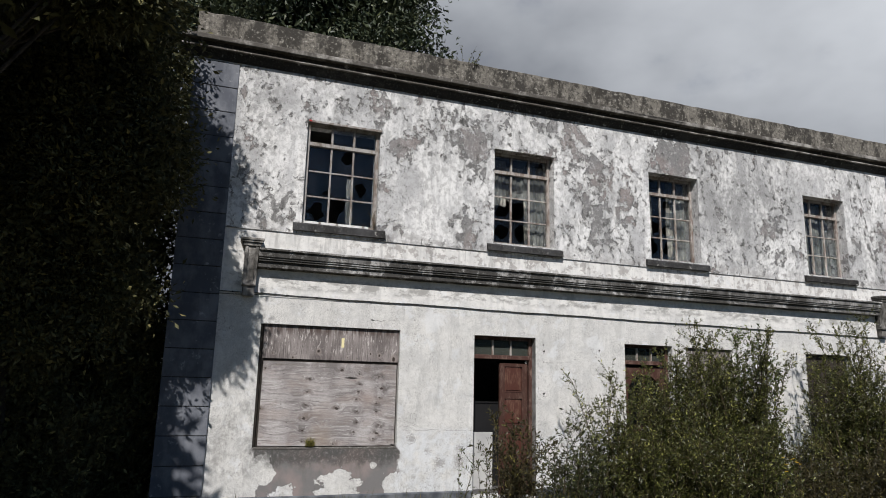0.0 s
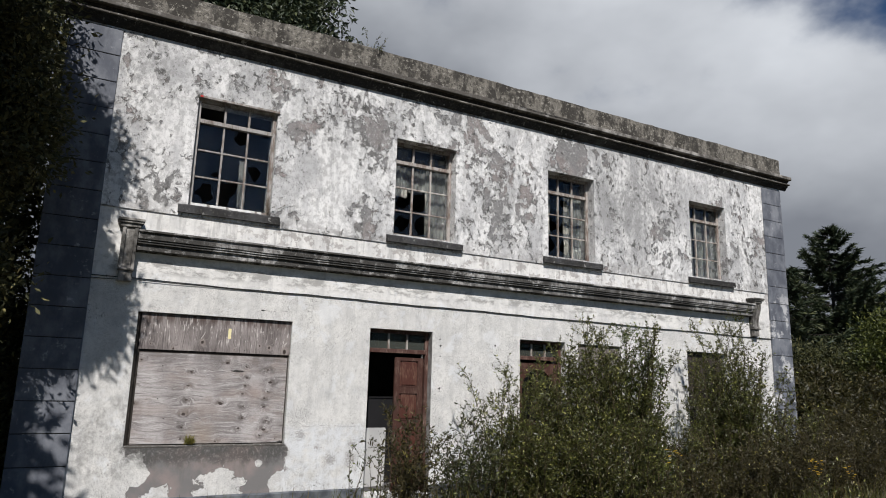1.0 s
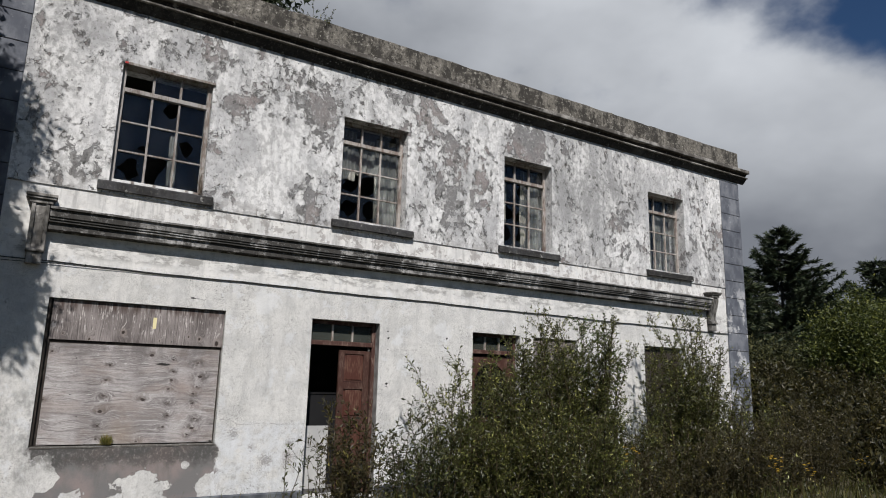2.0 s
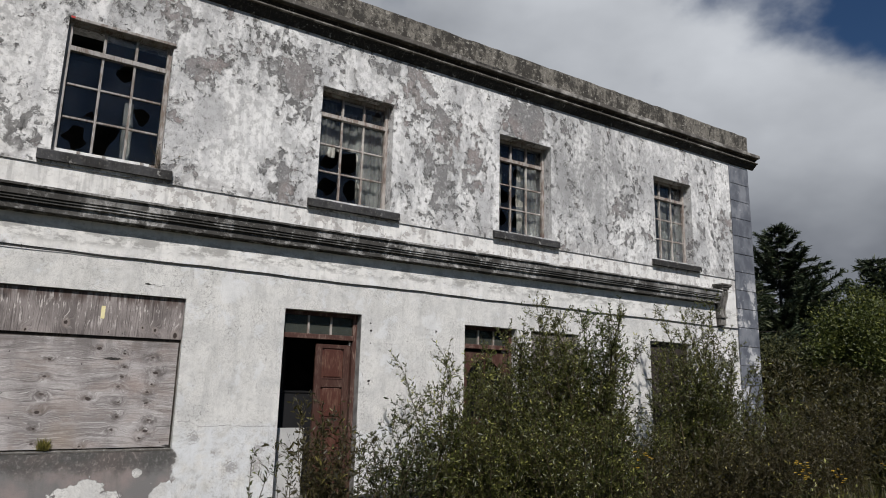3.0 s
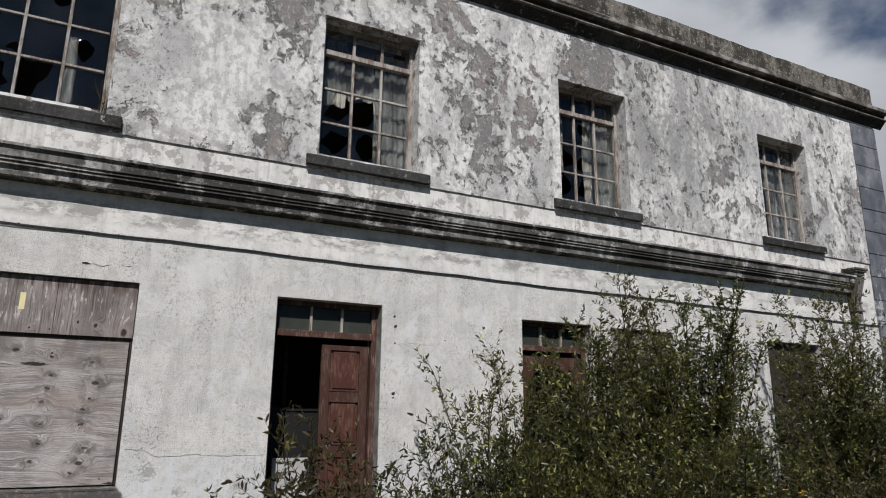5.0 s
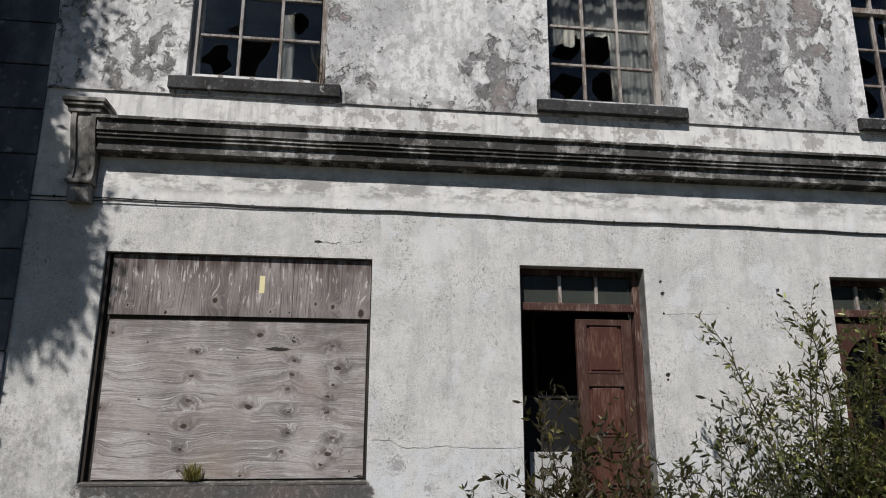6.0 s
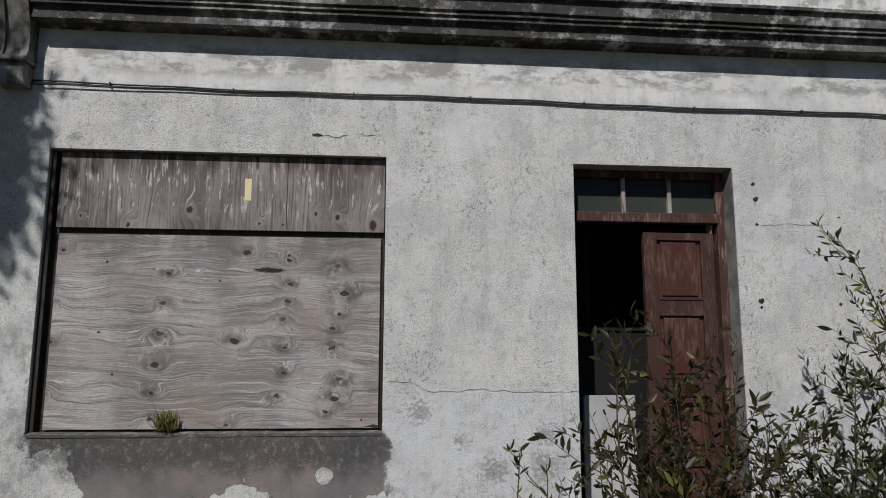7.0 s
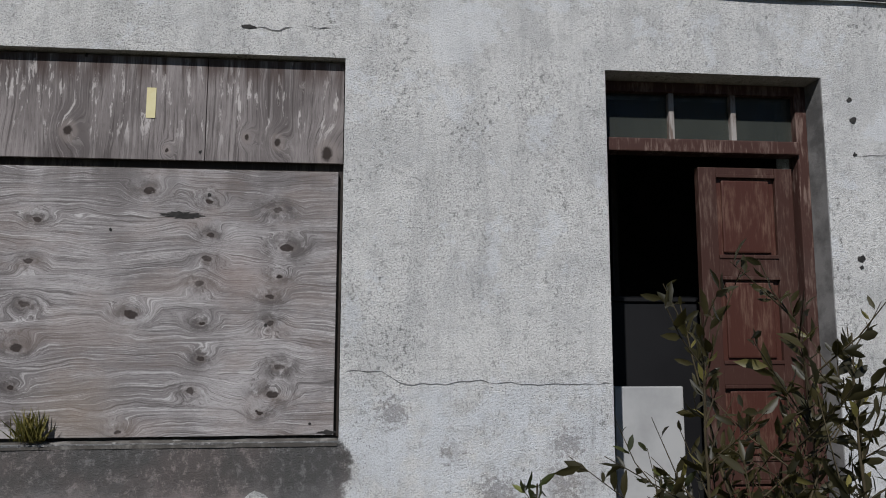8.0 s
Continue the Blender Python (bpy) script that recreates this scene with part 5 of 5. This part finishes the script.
# Lines the door's right reveal in plaster darker than the wall.
part("door_reveal", boxes((DOOR[1] - 0.005, DOOR[1] - 0.0005, YF + 0.002, YF + 0.129, -0.1, DOOR[3] - 0.002)), M_REVEAL, wall_front, "dark bare plaster reveal")
d1 = door_set(1, DOOR[0], DOOR[1], DOOR[3], "worn red-brown double door with one leaf missing", 1)
panelled_leaf(4.70, 5.205, 10.165, -0.08, 2.0, d1, ((0.12, 0.44), (0.53, 0.90), (1.0, 1.44), (1.53, 1.965)))
d2 = door_set(2, DOOR2[0], DOOR2[1], DOOR2[3], "red-brown panelled door with glazed transom behind shrubs", 2)
glazed_leaf(7.105, 7.995, 10.165, -0.08, 2.02, d2)

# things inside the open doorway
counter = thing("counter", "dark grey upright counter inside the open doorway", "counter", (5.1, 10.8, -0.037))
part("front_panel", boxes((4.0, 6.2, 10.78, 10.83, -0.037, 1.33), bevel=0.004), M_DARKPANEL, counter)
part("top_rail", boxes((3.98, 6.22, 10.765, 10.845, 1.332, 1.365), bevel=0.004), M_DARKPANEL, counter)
post = part("inner_post", boxes((4.49, 4.53, 10.88, 10.92, -0.037, 3.08), bevel=0.004), M_DARKWOOD)
tagged(post, "thin dark timber post inside the doorway", "post")
fridge = part("white_sheet", boxes((4.33, 4.705, 10.445, 10.48, -0.037, 0.868), bevel=0.006), M_APPLIANCE)
tagged(fridge, "off-white upright sheet standing just inside the doorway", "panel")

# ---- cables, cracks and knocks on the wall ----
def cable(name, points, r, label):
    cu = bpy.data.curves.new(name, "CURVE")
    cu.dimensions, cu.bevel_depth, cu.bevel_resolution = "3D", r, 2
    sp = cu.splines.new("POLY")
    sp.points.add(len(points) - 1)
    for q, p in zip(sp.points, points):
        q.co = (*p, 1)
    me = bpy.data.meshes.new_from_object(new("cable_guide", cu))
    guide = bpy.data.objects["cable_guide"]
    bpy.data.objects.remove(guide)
    me.materials.append(M_CABLE)
    return tagged(new(name, me), label, "cable", "wall cables")


def wire_z(x, k):
    part_way = max(0.0, min(1.0, (2.7 - x) / 2.4))
    return 2.885 - 0.006 * x + 0.005 * math.sin(x * 2.3) - 0.006 * abs(math.sin(x * 4.03)) - (0.006 + 0.032 * part_way * part_way) * k


RUN = [XL + 0.1 * i for i in range(146)]
main = cable("cable", [(x, 9.988, wire_z(x, 0)) for x in RUN], 0.006, "black cable clipped along the wall under the cornice")
cable("cable", [(x, 9.981, wire_z(x, 1)) for x in RUN], 0.0045, "thinner black cable sagging beside another")
for i in range(18):
    x = 0.35 + i * 0.78
    part("cable_clip", boxes((x - 0.005, x + 0.005, 9.977, 9.999, wire_z(x, 0) - 0.010, wire_z(x, 0) + 0.011), bevel=0.002), M_CABLE, main)


def crack(points, width, seed, y=YF - 0.0025, parent=None, paint=None):
    r = random.Random(seed)
    verts, faces = [], []
    fine = []
    for (xa, za), (xb, zb) in zip(points, points[1:]):
        n = max(2, int(abs(xb - xa) / 0.03))
        for i in range(n):
            fine.append((xa + (xb - xa) * i / n, za + (zb - za) * i / n + r.uniform(-0.006, 0.006)))
    fine.append(points[-1])
    for i, (x, z) in enumerate(fine):
        w = width * r.uniform(0.25, 1.0) * (0.2 if i in (0, len(fine) - 1) else 1)
        verts += [(x, y, z - w / 2), (x, y, z + w / 2)]
    for i in range(len(fine) - 1):
        faces.append((2 * i, 2 * i + 2, 2 * i + 3, 2 * i + 1))
    return raw("crack", verts, faces, paint or M_CRACK, parent or wall_front)


crack([(2.93, 0.985), (3.10, 0.985), (3.18, 0.93), (3.35, 0.925), (3.5, 0.94), (3.75, 0.925), (4.16, 0.925)], 0.0045, 1)
crack([(2.50, 2.575), (2.60, 2.57), (2.66, 2.585)], 0.008, 2)
# Holes and the ledge crack are flat, with inner shade as dark colour.
part("knocked_hole", ragged(2.46, 2.58, 0.042, 0.010, YF - 0.003, 13, 41, 0.0025), M_BLACK, wall_front)
crack([(2.72, 2.60), (2.78, 2.585), (2.84, 2.59)], 0.007, 3)
crack([(6.85, 6.712), (7.3, 6.705), (7.8, 6.70), (8.45, 6.69)], 0.020, 5, 9.766, bpy.data.objects["trim_ledge"], M_BLACK)
crack([(5.45, 2.035), (5.62, 2.045), (5.78, 2.04), (5.95, 2.05)], 0.003, 4)
for i, (x, z, r) in enumerate(((5.425, 2.32, 0.014), (5.44, 2.215, 0.021), (5.435, 2.04, 0.012), (5.43, 1.515, 0.022), (5.99, 1.50, 0.013), (6.52, 2.27, 0.02), (6.03, 2.1, 0.009), (5.43, 1.475, 0.012))):
    part("knocked_hole", ragged(x, z, r, r, YF - 0.003, 11, i + 20, 0.0025), M_BLACK, wall_front)

# ---- trees and shrubs ----
WL = "slender willow shrub with small dull green leaves before the house"
bush("bush", (3.50, 8.85, GROUND), 0.98, 0.2, 2, "few upright leafy willow shoots beside the wall", M_CLOSE, 31, 5, 0.03, 0.06, lean=(0.03, 0), close=True)
bush("bush", (4.27, 8.7, GROUND), 1.56, 0.58, 18, "browned willow shrub growing across the open doorway", M_DULL, 32, 14, 0.030, 0.066, bare=0.1, close=True)
SHRUBS = ((5.05, 9.0, 1.35, 0.5, 8), (5.5, 8.95, 1.55, 0.7, 13), (6.1, 9.0, 2.2, 0.8, 18), (6.75, 8.9, 2.1, 0.9, 24), (7.4, 9.0, 2.7, 1.0, 30), (8.15, 8.9, 3.1, 1.2, 38), (8.8, 8.95, 2.95, 0.8, 20),
          (9.7, 8.7, 1.25, 0.8, 16), (10.6, 8.8, 2.7, 0.7, 16), (11.1, 8.8, 3.35, 0.8, 24), (11.9, 8.8, 2.5, 0.9, 15), (13.0, 8.8, 1.7, 1.4, 30),
          (6.4, 8.4, 1.3, 1.0, 26), (7.5, 7.9, 1.6, 1.6, 38), (9.0, 7.6, 1.2, 1.7, 36), (10.7, 7.6, 1.4, 1.7, 36), (12.4, 7.7, 1.45, 1.8, 34), (14.4, 8.6, 1.7, 1.8, 32))
for i, (x, y, h, sp, st) in enumerate(SHRUBS):
    bush("bush", (x, y, GROUND), h, sp, st, "tall willow shrub reaching nearly to the cornice" if h > 2.9 else WL, M_DULL if y < 8.7 and x > 8.9 else M_GREEN if x == 8.8 else M_CLOSE if x < 6 else M_WILLOW, 133 + i, 20 if h > 2.6 else 16, 0.028 if x < 6 else 0.021, 0.062 if x < 6 else 0.056 if x < 7 else 0.053, bare=0.06, close=x < 6.7)
bush("bush", (4.02, 9.1, GROUND), 0.98, 0.2, 3, "low leafy willow shoots before the doorway", M_CLOSE, 36, 6, 0.03, 0.062, close=True)
k = 50
for x, y, h, s in ((15.5, 9.8, 2.2, 2.0), (17.5, 9.2, 1.8, 2.2), (19.5, 10.5, 2.2, 2.4), (16.5, 7.4, 1.3, 2.0), (18.8, 7.0, 1.3, 2.2), (21.5, 8.2, 1.6, 2.4), (22.5, 12.0, 2.6, 2.6), (25, 10, 2.0, 2.8), (24, 14.5, 3.0, 3.0), (27.5, 12.8, 2.6, 3.0), (14.2, 6.9, 1.0, 1.6), (30, 15, 3.2, 3.2), (18, 12, 2.6, 2.4), (20.5, 13.5, 3.0, 2.6)):
    bush("undergrowth", (x, y, GROUND), h, s, 44, "brownish tangle of bracken and weeds beside the house", M_BRACKEN, k, 9, 0.035, 0.13, "undergrowth", "undergrowth", bare=0.03)
    k += 1

tree("tree", (-2.2, 9.3, GROUND), 7.5, 0.16, (-1.80, 8.9, 4.75), (1.45, 0.75, 3.2), 34, 110000, 0.085, "dark dense evergreen tree crowding the house corner", M_DARKLEAF, 61, 420, "trees by the corner")
for i, (x, y, h) in enumerate(((-1.65, 9.6, 2.0), (-2.3, 9.4, 2.6), (-3.2, 9.6, 2.8), (-1.9, 10.9, 3.0), (-0.95, 11.2, 3.4), (-1.2, 10.6, 4.2), (-1.6, 11.4, 4.6))):
    bush("evergreen_shrub", (x, y, GROUND), h, 1.1, 34, "dark evergreen shrub in deep shade by the house corner", M_DARKLEAF, 161 + i, 14, 0.022, 0.085, "bush", "shrubs by the corner", bare=0.03)
tree("tree", (-3.6, 11.2, GROUND), 8, 0.2, (-2.5, 12.0, 4.4), (1.85, 1.6, 5.8), 30, 90000, 0.13, "dark dense tree in deep shade beside the house", M_DARKLEAF, 62, 240, "trees by the corner")
tree("tree", (-3.6, 6.6, GROUND), 7.5, 0.2, (-2.35, 7.0, 6.75), (1.2, 1.1, 1.5), 30, 110000, 0.10, "tall broadleaf tree shading the house corner", M_DARKLEAF, 63, 240, "tall shading trees",
     boughs=(((-1.34, 7.0, 5.68), (0.60, 0.4, 0.42), 50), ((-1.6, 7.0, 6.2), (0.6, 0.5, 0.6), 30), ((-1.42, 7.0, 7.66), (0.48, 0.4, 0.55), 40)))
tree("tree", (-5.4, 5.3, GROUND), 6.5, 0.2, (-4.8, 5.5, 4.6), (2.4, 1.6, 2.2), 26, 44000, 0.28, "tall broadleaf tree shading the house corner", M_DARKLEAF, 64, 200, "tall shading trees")
tree("tree", (3.0, 21.0, GROUND), 15, 0.3, (2.5, 20.5, 13.0), (5.0, 3.0, 4.6), 30, 90000, 0.2, "large dark tree standing behind the house", M_NEEDLE, 65, 260, "trees behind the house")
conifer("conifer", (55.0, 33.4, GROUND), 15.8, 7.8, "tall dark spruce beyond the house", 71, 40, 0.40, thick=3.2)
conifer("conifer", (63, 36.0, GROUND), 13.0, 5.4, "dark spruce standing in a row beyond the house", 72, 30, 0.6)
conifer("conifer", (50, 34.0, GROUND), 12.0, 5.6, "dark spruce standing in a row beyond the house", 73, 28, 0.6)
conifer("conifer", (66, 31.0, GROUND), 14.0, 5.8, "dark spruce standing in a row beyond the house", 74, 40, 0.55, thick=1.3)
tree("tree", (31.2, 15.7, GROUND), 5.2, 0.14, (31.2, 15.7, 3.8), (1.9, 1.9, 1.9), 20, 24000, 0.15, "sunlit yellow-green broadleaf tree beyond the undergrowth", M_LIME, 75, 42, "field trees")
tree("tree", (36, 17.5, GROUND), 5.5, 0.16, (36, 17.5, 2.4), (3.2, 3.0, 2.0), 20, 26000, 0.18, "dull green broadleaf tree beyond the undergrowth", M_WILLOW, 76, 90, "field trees")
tree("tree", (31, 19.5, GROUND), 3.2, 0.16, (31, 19.5, 1.9), (3.6, 3.0, 1.5), 20, 26000, 0.18, "dark broadleaf tree beyond the undergrowth", M_HEDGE, 77, 90, "field trees")
tree("tree", (42, 25, GROUND), 3.6, 0.2, (42, 25, 2.2), (5.5, 4, 1.9), 20, 50000, 0.15, "dark broadleaf tree beyond the undergrowth", M_HEDGE, 78, 90, "field trees")

# sprigs on the parapet and on the boarded window's ledge
bush("parapet_sprig", (4.0, 9.98, 7.12), 0.15, 0.4, 9, "small leafy weed rooted on the parapet", M_WILLOW, 81, 14, 0.02, 0.05, "weed", "wall weeds")
bush("window_sprig", (2.38, 10.03, 4.0), 0.45, 0.2, 4, "dry twiggy weed rooted in the window corner", M_BRACKEN, 82, 8, 0.05, 0.03, "weed", "wall weeds")


def tuft(name, at, blades, height, spread, label, seed):
    r = np.random.default_rng(seed)
    base = np.array(at) + np.column_stack([r.normal(0, spread, blades), r.normal(0, spread * 0.4, blades), np.zeros(blades)])
    way = np.column_stack([r.normal(0, 0.45, blades), r.normal(-0.15, 0.35, blades), np.ones(blades)])
    L = height * r.uniform(0.5, 1.2, blades)
    v, f = leaf_arrays(base, way, L, L * 0.05 + 0.002, r)
    return tagged(raw(name, v, f, M_TUFT), label, "grass", kind="stuff")


tuft("grass_tuft", (1.60, 10.0, 0.69), 120, 0.14, 0.035, "yellowish grass tuft growing from the window ledge", 91)
r = np.random.default_rng(92)
n = 26000
gxs, gys = r.uniform(-4, 24, n), r.uniform(2.0, 9.6, n)
keep = ~((gxs < 4.6) & (gys < 8.2) & (gxs > -0.8))
gxs, gys = gxs[keep], gys[keep]
base = np.column_stack([gxs, gys, np.full(len(gxs), GROUND - 0.05)])
way = np.column_stack([r.normal(0, 0.35, len(gxs)), r.normal(0, 0.35, len(gxs)), np.ones(len(gxs))])
L = 0.22 + 0.3 * r.uniform(0, 1, len(gxs)) ** 2
v, f = far_leaves(base, way, L, L * 0.03 + 0.003, r)
tagged(raw("grass", v, f, M_GRASS), "long rough grass between the shrubs", "grass", kind="stuff")
for i, (x, y, z) in enumerate(((9.6, 6.3, 0.62), (9.9, 6.5, 0.70), (10.3, 6.2, 0.58), (7.4, 6.9, 0.85), (12.4, 6.6, 0.6))):
    plant = bush("ragwort", (x, y, GROUND), z + 0.1, 0.3, 5, "yellow-flowered ragwort stalk among the weeds", M_WILLOW, 95 + i, 6, 0.04, 0.05, "flower", "ragwort")
    rf = np.random.default_rng(195 + i)
    for _ in range(9):
        fx, fy, fz = x + rf.normal(0, 0.07), y + rf.normal(0, 0.07), GROUND + z + 0.08 + rf.normal(0, 0.04)
        n = 12
        base = np.tile((fx, fy, fz), (n, 1))
        a = np.arange(n) * 2 * math.pi / n
        v, f = leaf_arrays(base, np.column_stack([np.cos(a), np.sin(a), np.full(n, 0.25)]), np.full(n, 0.022), np.full(n, 0.009), rf)
        raw("flower_head", v, f, M_PETAL, plant, "bright yellow flower head")

# ---- quoins: single blocks ----
def quoin(x0, x1):
    bm = bmesh.new()
    box(bm, 0, x1 - x0, 0, 0.035, 0, 0.383, bevel=0.005)
    me = bpy.data.meshes.new("quoin_block")
    bm.to_mesh(me)
    bm.free()
    me.materials.append(M_QUOIN)
    part("quoin_bed", boxes((x0 + 0.004, x1 - 0.004, YF - 0.021, YF - 0.0205, -0.4, 6.40)), M_BLACK, wall_front, "dark joints between corner blocks")
    for i in range(17):
        ob = new("quoin_block", me)
        ob.location = (x0, YF - 0.0375 + 0.003 * math.sin(i * 5.1 + x0), -0.33 + i * 0.3955)
        ob.parent = wall_front


quoin(XL, 0.17)
quoin(13.95, XR)
